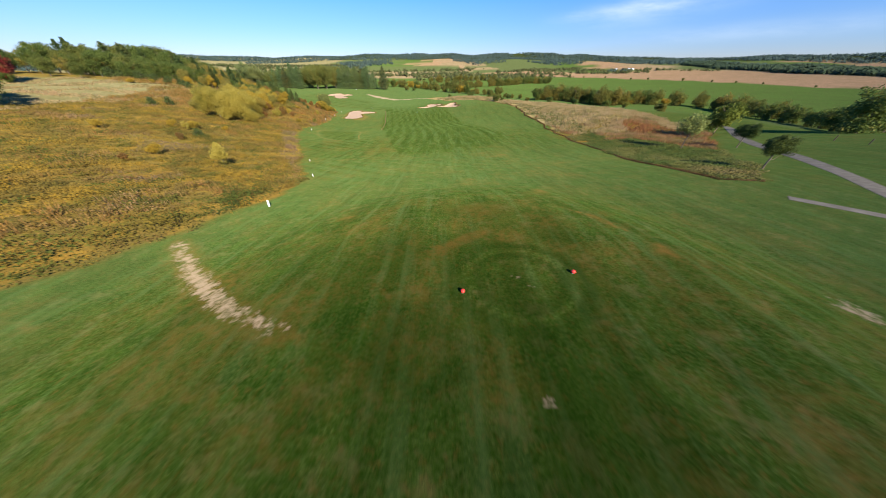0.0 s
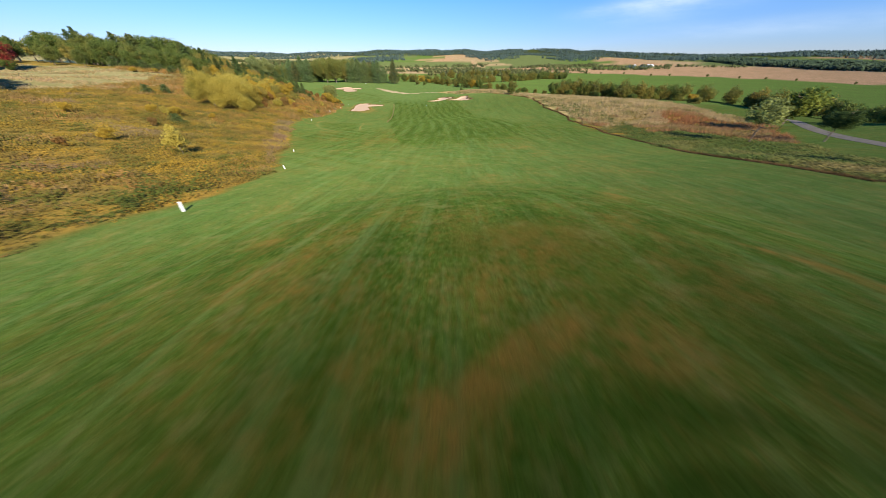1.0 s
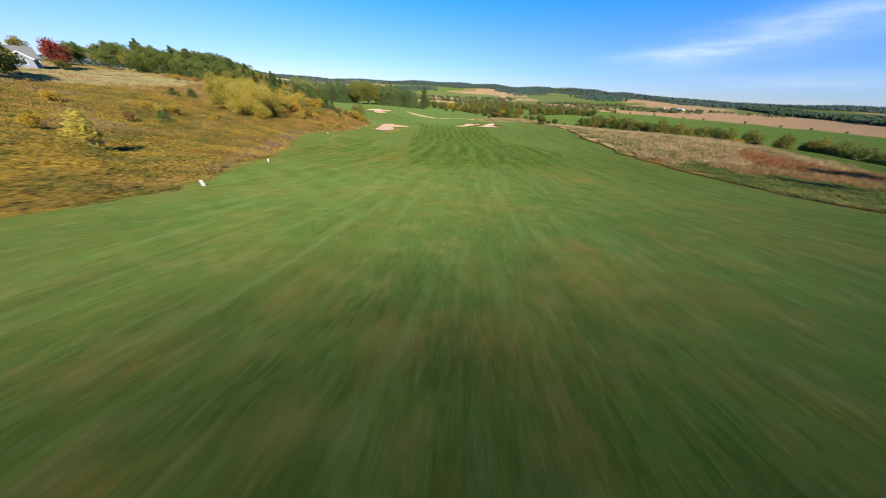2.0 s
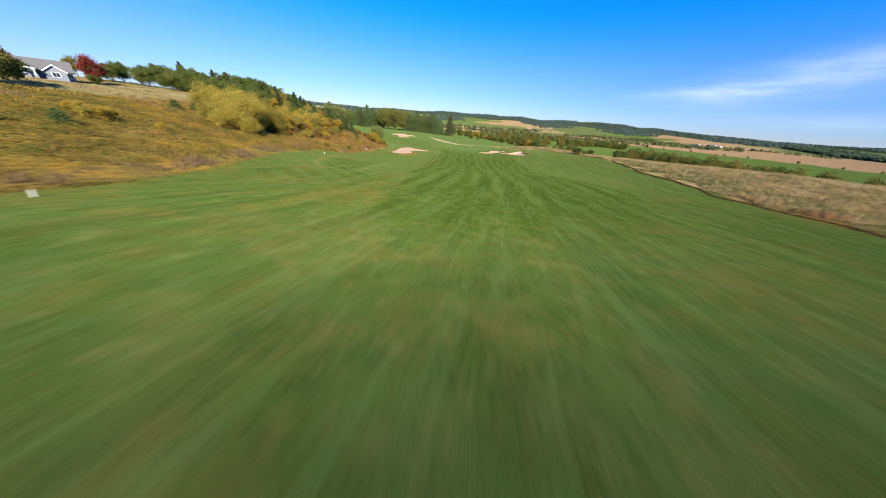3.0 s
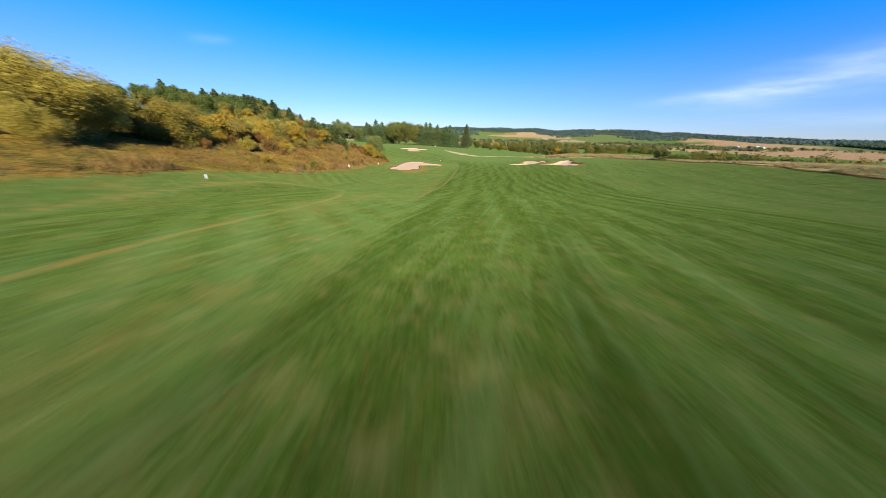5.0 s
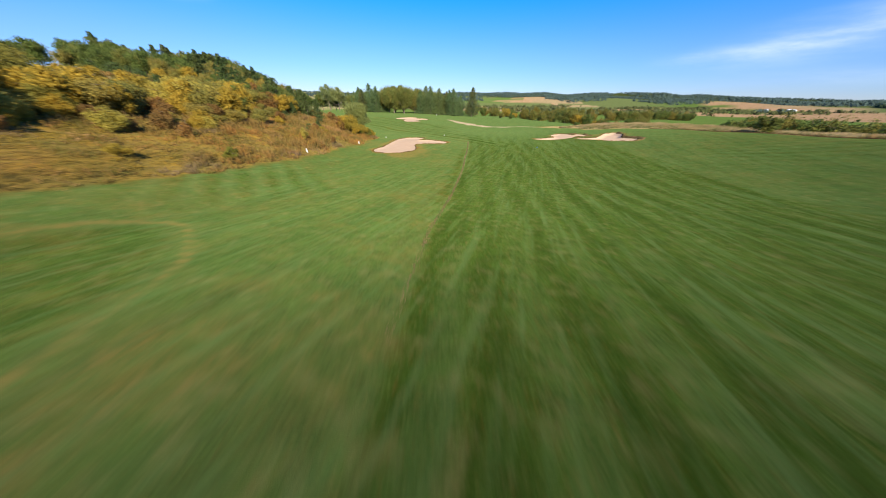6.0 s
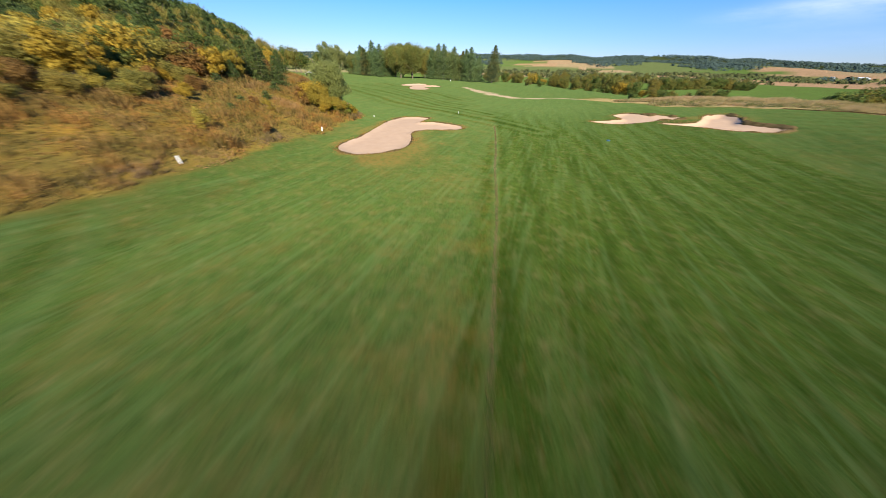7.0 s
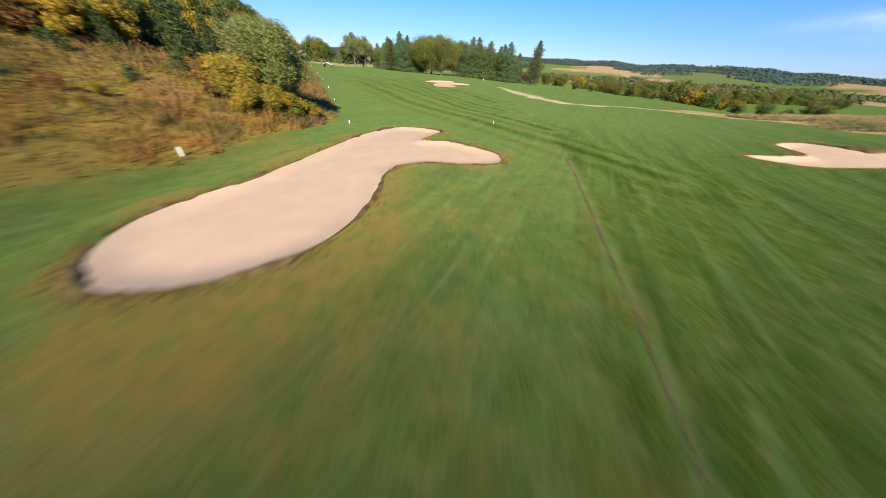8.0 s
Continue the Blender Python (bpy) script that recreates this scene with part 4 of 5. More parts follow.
def crest_grass():
    x, y, s, u, rng = scatter(26000, 52, 124, -120, -50, 20)
    d = hill_foot(s) - u
    keep = (d > 44) & (d < 100) & (waves(x, y, 13, 95) + rng.uniform(-0.5, 0.5, len(x)) > 0.1)
    x, y = x[keep], y[keep]
    tufts("crest_grass", x, y, rng.uniform(0.12, 0.34, len(x)), 5, 0.16, PALE_GRASS, 0.8, 21, "thin straw-coloured grass on the hill's crest", "grass", 1.6)


def ledge_grass():
    rng = np.random.default_rng(61)
    s = 66 + 50 * rng.uniform(0, 1, 2400) ** 0.7
    u = ledge_line(s) + rng.normal(0, 0.055, len(s))
    x, y = place(s, u)
    tufts("ledge_grass", x, y, rng.uniform(0.03, 0.075, len(x)), 6, 0.03, TAN_GRASS, 0.8, 62, "thin fringe of pale grass between two mown strips", "grass")


BRAMBLE = grass_material("green_brambles", ((0.085, 0.105, 0.018), (0.120, 0.115, 0.022), (0.050, 0.072, 0.016), (0.240, 0.155, 0.022), (0.150, 0.140, 0.026)))
ROUGH_GRASS = grass_material("rough_green_grass", ((0.080, 0.112, 0.024), (0.140, 0.135, 0.038), (0.060, 0.092, 0.020), (0.190, 0.140, 0.054), (0.160, 0.168, 0.052)))
DEAD_GRASS = grass_material("dead_brown_grass", ((0.120, 0.066, 0.026), (0.170, 0.100, 0.040), (0.085, 0.060, 0.022), (0.150, 0.080, 0.030), (0.220, 0.140, 0.060)))
meadow()
bank_grass()
edge_grass()
bunker_fringe()
crest_grass()
ledge_grass()


# ---- trees and shrubs ----
def tube(points, radii, sides=6):
    verts, faces = [], []
    for k, (p, r) in enumerate(zip(points, radii)):
        p = Vector(p)
        way = (Vector(points[min(k + 1, len(points) - 1)]) - Vector(points[max(k - 1, 0)])).normalized()
        turn = way.to_track_quat("Z", "Y")
        for j in range(sides):
            a = 6.2832 * j / sides
            verts.append(p + turn @ Vector((math.cos(a) * r, math.sin(a) * r, 0)))
        if k:
            for j in range(sides):
                m = (j + 1) % sides
                faces.append(((k - 1) * sides + j, (k - 1) * sides + m, k * sides + m, k * sides + j))
    return verts, faces


def wood_mesh(rng, tall, girth, limbs, fork, spread):
    """A tapered, slightly bent trunk with limbs."""
    verts, faces = [], []

    def add(v, f):
        base = len(verts)
        verts.extend(v)
        faces.extend(tuple(i + base for i in q) for q in f)

    bend = rng.uniform(-0.05, 0.05, (6, 2)).cumsum(0) * tall * 0.25
    line = [(bend[k][0], bend[k][1], tall * 0.8 * k / 5 - (0.3 if k == 0 else 0)) for k in range(6)]
    add(*tube(line, [girth * (1.25 if k == 0 else 1 - 0.16 * k) for k in range(6)], 8))
    for j in range(limbs):
        a, h = 2.4 * j + rng.uniform(0, 0.8), fork + (0.72 - fork) * j / max(1, limbs - 1)
        k = int(h / 0.8 * 5)
        start = Vector(line[k]).lerp(Vector(line[min(k + 1, 5)]), h / 0.8 * 5 - k)
        reach_out = spread * rng.uniform(0.55, 0.95) * (1.1 - 0.6 * h)
        end = start + Vector((math.cos(a) * reach_out, math.sin(a) * reach_out, tall * rng.uniform(0.06, 0.17)))
        mid = start.lerp(end, 0.5) + Vector((0, 0, -0.05 * tall))
        add(*tube([start, mid, end], [girth * 0.45, girth * 0.3, girth * 0.1], 5))
    return verts, faces


def leaf_cloud(rng, tall, spread, low, lobes, leaves, size, flat=1.0, droop=0.0):
    """Leaves on the outsides of many uneven lobes that make up the crown."""
    mid, half = (tall + low) / 2, (tall - low) / 2
    d = rng.normal(size=(lobes, 3))
    d /= np.linalg.norm(d, axis=1)[:, None]
    d[:, 2] *= flat
    far = rng.uniform(0.25, 0.78, lobes)[:, None]
    c = d * far * [spread, spread, half] + [0, 0, mid]
    rad = rng.uniform(0.20, 0.46, lobes) * min(spread, half) * 1.05
    which = rng.randint(0, lobes, leaves)
    n = rng.normal(size=(leaves, 3))
    n /= np.linalg.norm(n, axis=1)[:, None]
    shell = rng.uniform(0.45, 1.15, leaves)
    p = c[which] + n * (rad[which] * shell)[:, None] * [1, 1, 0.85]
    p[:, 2] -= droop * rng.uniform(0, 1, leaves) * rad[which]
    p[:, 2] = np.maximum(p[:, 2], 0.05)
    face = n + 0.9 * rng.normal(size=(leaves, 3))
    face /= np.linalg.norm(face, axis=1)[:, None]
    e1 = np.cross(face, rng.normal(size=(leaves, 3)))
    e1 /= np.linalg.norm(e1, axis=1)[:, None] + 1e-9
    e2 = np.cross(face, e1)
    w = (size * rng.uniform(0.6, 1.4, leaves))[:, None]
    return np.stack([p - e1 * w - e2 * w * 0.5, p - e1 * w * 0.6 + e2 * w * 0.7, p + e1 * w * 1.2], 1)


def broad_tree(name, kind, tall, spread, low, leaves, size, seed, label, lobes=34, girth=None, limbs=7, droop=0.0, category="tree"):
    rng = np.random.RandomState(seed)
    thing = tagged(new(name), label, category)
    v, f = wood_mesh(rng, tall, girth or tall * 0.022, limbs, 0.25, spread)
    part("trunk", mesh_of("trunk", v, f, BARK, True), thing)
    part("crown", loose_mesh("crown", leaf_cloud(rng, tall, spread, low, lobes, int(leaves * 1.7), size * 0.78, droop=droop), 3, LEAF[kind]), thing)
    return thing


def pine(name, kind, tall, spread, low, whorls, size, seed, label, ragged=0.3, power=1.5):
    rng = np.random.RandomState(seed)
    thing = tagged(new(name), label, "tree")
    v, f = tube([(0, 0, -0.3), (0.02, 0, tall * 0.5), (0, 0.03, tall * 0.97)], [tall * 0.02, tall * 0.013, 0.03], 7)
    quads = []
    for k in range(whorls):
        h = low + (tall - low) * (k + rng.uniform(0, 0.5)) / whorls
        wide = spread * (1 - ((h - low) / (tall - low)) ** power) * rng.uniform(1 - ragged, 1.1) + 0.2
        for j in range(7):
            a = 2.4 * (k * 7 + j) + rng.uniform(-0.4, 0.4)
            long = wide * rng.uniform(1 - ragged, 1.05)
            end = np.array([math.cos(a) * long, math.sin(a) * long, h + 0.10 * long])
            start = np.array([0, 0, h + 0.05])
            if k % 2 == 0 and j % 2 == 0:
                tv, tf = tube([start, end * 0.8 + start * 0.2], [0.03 + 0.01 * long, 0.01], 3)
                base = len(v)
                v.extend(tv)
                f.extend(tuple(i + base for i in q) for q in tf)
            count = int(6 + long * 12)
            t = rng.uniform(0.12, 1.0, count) ** 0.7
            p = start + (end - start) * t[:, None] + rng.normal(size=(count, 3)) * [0.3, 0.3, 0.2] * (0.4 + 0.25 * long)
            n = rng.normal(size=(count, 3)) * 0.7 + [0, 0, 0.8]
            n /= np.linalg.norm(n, axis=1)[:, None]
            e1 = np.cross(n, rng.normal(size=(count, 3)))
            e1 /= np.linalg.norm(e1, axis=1)[:, None] + 1e-9
            e2 = np.cross(n, e1)
            w = (size * rng.uniform(0.6, 1.3, count))[:, None]
            quads.append(np.stack([p - e1 * w - e2 * w * 0.4, p - e1 * w * 0.5 + e2 * w * 0.6, p + e1 * w * 1.2], 1))
    part("trunk", mesh_of("trunk", v, f, BARK, True), thing)
    part("crown", loose_mesh("crown", np.concatenate(quads), 3, LEAF[kind]), thing)
    return thing


def stand(thing, x, y, size=1.0, turn=0.0, lean=(0, 0), sink=0.05):
    """The pose of a plant rooted at x, y."""
    g = at(x, y, sink)
    return pose(*g, lean[0], lean[1], turn) @ Matrix.Diagonal((size, size, size, 1))


def plant(proto, spots, label="", group=""):
    """Roots the plant at the first spot and copies of it at the others: x, y, size."""
    rng = np.random.RandomState(len(spots) + int(abs(spots[0][0] * 10)))
    made = []
    for k, (x, y, size) in enumerate(spots):
        m = stand(proto, x, y, size, rng.uniform(0, 360))
        if k == 0:
            proto.matrix_basis = m
            ob = proto
        else:
            ob = copy_thing(made[0], m)
            ob.matrix_basis = m
        tagged(ob, label, group=group)
        made.append(ob)
    return made


# the great yellow bushes on the slope
YB = broad_tree("yellow_bush", "yellow", 7.2, 3.9, 0.1, 24000, 0.095, 101, "tall rounded bush with yellow-green autumn leaves", 46, 0.12, 9, category="bush")
plant(YB, [(-47.6, 59.0, 0.90), (-42.2, 58.4, 0.93), (-39.8, 57.2, 0.42), (-43.6, 55.8, 0.40), (-44.5, 61.5, 0.8)], "tall rounded bush with yellow-green autumn leaves", "yellow bushes")

OB = broad_tree("mustard_bush", "mustard", 5.6, 3.2, 0.0, 12000, 0.11, 107, "large olive-yellow bush at the end of the thicket", 44, 0.10, 9, category="bush")
plant(OB, [(-50, 65.5, 0.95), (-47, 68.5, 0.9), (-52, 71.5, 0.85), (-55.5, 75.5, 0.85), (-50.5, 75, 0.55)], "large olive-yellow bush at the end of the thicket", "mustard bushes")

# the grey-green tree at the corner of the meadow, with gold and rust shrubs at its foot
GT = broad_tree("corner_tree", "willow", 5.7, 2.45, 0.3, 17000, 0.075, 102, "grey-green bushy tree standing at the corner of the meadow", 40, 0.13, 8)
plant(GT, [(-46.3, 110.6, 1.12), (-46.2, 112.0, 0.85)], "grey-green bushy tree standing at the corner of the meadow")
GS = broad_tree("golden_shrub", "gold", 2.4, 1.5, 0.02, 3000, 0.078, 103, "low shrub with golden yellow leaves", 24, 0.05, 6, category="shrub")
plant(GS, [(-44.6, 107.4, 1.0), (-44.0, 108.6, 0.95), (-43.6, 109.9, 0.8), (-45.8, 107.8, 1.3), (-43.3, 111.4, 0.5), (-44.0, 106.8, 0.6), (-46.9, 108.2, 1.35), (-28.4, 25.2, 0.5), (-38.4, 41.5, 0.5), (-37.2, 40.4, 0.55), (-40.2, 40.2, 0.55), (-35.0, 43.2, 0.35), (-46.4, 36.2, 0.5),
           (-101, 96, 0.7), (-97, 99, 0.6), (-38, 72, 0.5), (-46, 82, 0.6), (-49, 95, 0.5), (-46.8, 101.2, 0.35), (-45.2, 100.2, 0.3)], "low shrub with golden yellow leaves", "golden shrubs")
YS = broad_tree("yellow_sapling", "yellow", 2.2, 0.95, 0.1, 2200, 0.062, 104, "young sapling with yellow-green leaves in the meadow", 14, 0.03, 5, category="sapling")
plant(YS, [(-19.6, 22.2, 0.95), (-37.6, 39.4, 0.6), (-41.2, 91.1, 0.75), (-72, 84, 1.1), (-75, 87, 0.9)], "young sapling with yellow-green leaves in the meadow", "saplings")
RS = broad_tree("rusty_shrub", "rust", 2.0, 1.1, 0.05, 1300, 0.10, 105, "loose shrub with rusty orange leaves", 18, 0.04, 6, category="shrub")
plant(RS, [(-47.3, 107.0, 1.2), (-43, 79, 0.7), (-55, 92, 1.2), (-57, 97, 1.3), (-59, 101, 1.1), (-61, 108, 1.3), (-63.5, 114, 1.3), (-67, 119, 1.5), (-70, 122, 1.4), (-33.2, 33.3, 0.5), (-40, 95, 0.5), (-47, 100, 0.6),
           (-28, 22, 0.4), (-57, 117, 1.1), (-53, 114, 1.0), (-60, 120, 1.2)], "loose shrub with rusty orange leaves", "rusty shrubs")
GJ = pine("juniper", "teal", 1.1, 0.75, 0.0, 12, 0.08, 106, "small bluish evergreen bush in the meadow", 0.4)
plant(GJ, [(-33.6, 36.4, 0.95), (-68, 66.3, 1.4), (-66, 68.5, 1.5), (-47.5, 99, 0.8), (-50, 104, 0.8), (-45.6, 96.5, 0.6), (-56, 103, 1.0), (-53, 108, 1.1), (-50.5, 93, 0.7)] + [(x, 104.5 + 0.33 * (-98 - x) + 2.0 * math.sin(3 * x), 2.2 + 0.7 * math.sin(2 * x)) for x in range(-122, -80, 3)], "small bluish evergreen bush in the meadow", "junipers")

# the wooded hillside
OAK = broad_tree("oak_tree", "woodland", 11, 4.6, 1.0, 4600, 0.24, 111, "broad green tree of the hillside wood", 40)
OLIVE = broad_tree("turning_tree", "olive", 9.5, 4.0, 0.6, 5000, 0.19, 112, "tree turning olive and brown in the hillside wood", 38)
GOLDT = broad_tree("golden_tree", "gold", 6.5, 2.4, 0.5, 2400, 0.20, 113, "slender tree with golden leaves", 26)
HILLPINE = pine("white_pine", "pine", 13, 3.9, 1.2, 20, 0.33, 114, "dark ragged pine standing above the wood", 0.5, 2.0)
CEDAR = pine("cedar", "teal", 5.0, 1.7, 0.1, 22, 0.13, 115, "bushy bluish green cedar at the wood's edge", 0.25)


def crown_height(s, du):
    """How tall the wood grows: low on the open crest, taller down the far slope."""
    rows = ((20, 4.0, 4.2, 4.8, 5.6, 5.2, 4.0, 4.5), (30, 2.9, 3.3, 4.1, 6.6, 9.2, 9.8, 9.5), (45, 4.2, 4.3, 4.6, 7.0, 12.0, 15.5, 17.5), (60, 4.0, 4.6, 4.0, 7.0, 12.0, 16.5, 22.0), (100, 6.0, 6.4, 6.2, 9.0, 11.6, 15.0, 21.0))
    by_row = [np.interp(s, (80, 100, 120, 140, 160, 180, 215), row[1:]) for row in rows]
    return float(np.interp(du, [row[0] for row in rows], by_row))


def wood_spots(n, s0, s1, d0, d1, lo, hi, seed, gap=3.2, tall=0):
    rng = np.random.RandomState(seed)
    spots = []
    for _ in range(n * 12):
        s, du = rng.uniform(s0, s1), rng.uniform(d0, d1)
        u = float(hill_foot(s)) - du
        if u > float(left_edge(s)) - 6 or (s < 124 and du > 36):
            continue
        x, y = place(s, u)
        if all((x - a) ** 2 + (y - b) ** 2 > gap * gap for a, b, _ in spots):
            size = rng.uniform(lo, hi)
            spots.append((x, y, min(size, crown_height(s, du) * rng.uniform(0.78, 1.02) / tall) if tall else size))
        if len(spots) == n:
            break
    return spots


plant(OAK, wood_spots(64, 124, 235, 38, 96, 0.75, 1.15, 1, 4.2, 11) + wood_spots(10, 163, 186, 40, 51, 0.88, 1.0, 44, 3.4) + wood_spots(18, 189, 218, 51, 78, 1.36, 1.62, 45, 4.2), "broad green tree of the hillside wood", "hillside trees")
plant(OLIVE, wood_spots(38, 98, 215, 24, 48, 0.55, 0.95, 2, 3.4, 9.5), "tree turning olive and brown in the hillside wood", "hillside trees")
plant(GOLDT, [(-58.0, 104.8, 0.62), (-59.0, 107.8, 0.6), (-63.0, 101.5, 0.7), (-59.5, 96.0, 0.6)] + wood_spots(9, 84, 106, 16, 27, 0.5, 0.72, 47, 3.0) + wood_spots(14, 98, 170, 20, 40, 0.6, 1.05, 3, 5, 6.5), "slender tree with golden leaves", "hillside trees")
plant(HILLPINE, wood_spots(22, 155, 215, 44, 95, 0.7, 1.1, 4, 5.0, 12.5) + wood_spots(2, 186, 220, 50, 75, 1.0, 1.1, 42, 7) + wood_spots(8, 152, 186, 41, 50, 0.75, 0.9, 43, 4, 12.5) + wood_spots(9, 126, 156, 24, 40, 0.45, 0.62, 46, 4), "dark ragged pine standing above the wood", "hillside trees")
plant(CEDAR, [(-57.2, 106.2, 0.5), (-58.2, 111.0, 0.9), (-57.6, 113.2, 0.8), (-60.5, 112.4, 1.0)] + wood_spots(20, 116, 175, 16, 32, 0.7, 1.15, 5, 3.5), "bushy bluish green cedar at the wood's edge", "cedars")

# the belt of shrubs along the foot of the wood
SHRUBS = [("olive_shrub", "olive", 4.0, 2.3, 171, "tall olive-green shrub on the hillside", 34), ("gold_shrub", "yellow", 3.6, 2.1, 172, "rounded yellow shrub on the hillside", 14),
          ("amber_shrub", "gold", 3.2, 1.8, 173, "amber-leaved shrub on the hillside", 24), ("russet_shrub", "rust", 3.8, 2.2, 174, "russet-leaved shrub on the hillside", 10), ("green_shrub", "woodland", 4.2, 2.3, 175, "dense green shrub on the hillside", 18)]
for k, (name, kind, tall, spread, seed, label, count) in enumerate(SHRUBS):
    bush = broad_tree(name, kind, tall, spread, -0.3, 4200, 0.125, seed, label, 34, 0.06, 7, category="shrub")
    first_s, last_s = (104, 124) if kind == "woodland" else (96, 122) if kind == "yellow" else (76, 122)
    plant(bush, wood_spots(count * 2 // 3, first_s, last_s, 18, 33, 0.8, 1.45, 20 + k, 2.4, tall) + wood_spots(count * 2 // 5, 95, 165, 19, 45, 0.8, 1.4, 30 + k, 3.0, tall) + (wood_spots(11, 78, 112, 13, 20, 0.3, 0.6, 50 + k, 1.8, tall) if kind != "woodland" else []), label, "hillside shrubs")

# trees round the house on the hill
MAPLE = broad_tree("red_maple", "red", 7.8, 3.5, 0.4, 4200, 0.22, 121, "round maple with crimson leaves beside the house", 34)
plant(MAPLE, [(-121.0, 82.6, 0.98), (-150, 80, 0.8)], "round maple with crimson leaves beside the house")
YARD = broad_tree("yard_tree", "olive", 8.2, 3.2, 1.5, 2200, 0.24, 122, "thin tree with browning leaves on the hill's crest", 26)
plant(YARD, [(-148, 104, 0.81), (-143, 98, 0.68), (-153, 112, 0.84), (-140, 113, 0.68), (-134, 121, 0.68), (-150, 124, 0.81), (-139, 92, 0.57), (-128, 126, 0.68), (-160, 98, 0.81)], "thin tree with browning leaves on the hill's crest", "crest trees")
DARK = broad_tree("shade_tree", "green", 7.0, 3.4, 0.3, 3200, 0.24, 123, "dense dark green tree below the house", 32)
plant(DARK, [(-80, 50, 1.0), (-75, 46.5, 0.85), (-87, 54.5, 0.95), (-92, 58, 0.6), (-119.5, 82.0, 0.5)], "dense dark green tree below the house", "shade trees")

# the row of trees behind the far green
ROWPINE = pine("row_pine", "row_pine", 14.8, 6.0, 0.2, 44, 0.19, 131, "tall dark green pine in the row behind the far green", 0.55, 3.4)
plant(ROWPINE, [(-110, 229, 0.99), (-118, 234, 1.10), (-73.5, 232, 1.02), (-77.5, 235, 1.04), (-69, 236, 0.99), (-59.5, 235, 0.99), (-107, 236, 0.94), (-126, 238, 0.88), (-134, 246, 0.94), (-142, 252, 0.88), (-84, 240, 0.83), (-114, 231, 0.88), (-80.5, 233, 0.88), (-63, 238, 0.94), (-130, 240, 0.99), (-150, 256, 0.88), (-56, 240, 0.77)],
      "tall dark green pine in the row behind the far green", "pine row")
ROWOLD = pine("turning_larch", "pale_pine", 14, 4.8, 0.5, 36, 0.22, 132, "tall conifer with yellowing needles", 0.4, 2.2)
plant(ROWOLD, [(-46.5, 231, 1.08), (-65, 239, 0.94), (-122, 231, 0.94)], "tall conifer with yellowing needles", "pine row")
ROWOAK = broad_tree("row_oak", "row_oak", 15.4, 7.0, 1.4, 19000, 0.20, 133, "broad green tree turning brown among the pines", 44)
plant(ROWOAK, [(-98, 229, 1.10), (-91.5, 231, 1.12), (-103.5, 233, 0.99), (-85.5, 235, 0.79), (-95, 238, 1.04), (-124, 240, 0.77), (-138, 250, 0.77), (-68, 241, 0.8), (-113, 238, 0.9), (-104, 243, 1.1), (-88, 244, 1.05), (-76, 244, 0.95), (-129, 246, 0.9), (-145, 256, 0.85)], "broad green tree turning brown among the pines", "row trees")
BIG = broad_tree("tall_cottonwood", "poplar", 18.0, 6.6, 4.5, 15000, 0.22, 134, "tall cottonwood with a high grey-green crown", 36, 0.35, 9)
plant(BIG, [(-164, 250, 1.0), (-156, 251, 0.9)], "tall cottonwood with a high grey-green crown")
plant(broad_tree("field_tree", "green", 11, 5.0, 0.8, 2800, 0.36, 135, "rounded dark tree behind the shelter", 30), [(-172, 236, 1.0), (-180, 240, 1.2), (-190, 246, 1.3), (-168, 262, 1.0), (-205, 252, 1.4), (-150, 264, 0.9), (-160, 266, 1.0), (-176, 256, 1.2), (-140, 268, 0.9)],
      "rounded dark tree behind the shelter", "far trees")

# young trees by the cart path
YT = broad_tree("young_linden", "deep", 3.5, 1.2, 0.9, 8000, 0.062, 141, "young round-headed dark green tree beside the cart path", 26, 0.07, 6)
plant(YT, [(24.3, 18.6, 0.82), (34.5, 30.2, 0.88)], "young round-headed dark green tree beside the cart path", "young trees")
PT = broad_tree("pale_birch", "willow", 3.2, 1.35, 0.8, 1500, 0.095, 142, "thin pale-leaved young tree with a white wrapped trunk", 22, 0.06, 6)
plant(PT, [(29.1, 31.3, 1.25)], "thin pale-leaved young tree with a white wrapped trunk")
LS = broad_tree("lime_shrub", "lime", 1.9, 1.3, 0.02, 3200, 0.065, 144, "low shrub with yellow-green leaves at the meadow's corner", 22, 0.05, 6, category="shrub")
plant(LS, [(-43.4, 109.8, 0.95), (-43.6, 111.4, 0.75), (-44.2, 108.0, 0.9), (-36.6, 78.0, 0.6)], "low shrub with yellow-green leaves at the meadow's corner", "lime shrubs")
LT = broad_tree("lime_tree", "lime", 3.6, 1.4, 0.4, 2200, 0.12, 143, "upright young tree with yellow-green leaves", 24, 0.07, 6)
plant(LT, [(39.2, 38.4, 1.35), (62, 96, 0.75)], "upright young tree with yellow-green leaves")

# hedgerow at the foot of the bank
HEDGE = broad_tree("hedge_tree", "hedge", 7.0, 4.2, -0.6, 2300, 0.24, 151, "bushy hedgerow tree in autumn green and brown", 32)
HEDGE2 = broad_tree("hedge_maple", "green", 6.6, 3.9, -0.6, 2300, 0.24, 152, "dense green hedgerow tree", 32)


def hedge_spots(points, gap, lo, hi, seed):
    rng = np.random.RandomState(seed)
    spots = []
    for (ax, ay), (bx, by) in zip(points, points[1:]):
        n = max(1, int(math.hypot(bx - ax, by - ay) / gap))
        for k in range(n):
            t = (k + rng.uniform(0, 0.6)) / n
            spots.append((ax + (bx - ax) * t + rng.uniform(-2, 2), ay + (by - ay) * t + rng.uniform(-2, 2), rng.uniform(lo, hi)))
    return spots


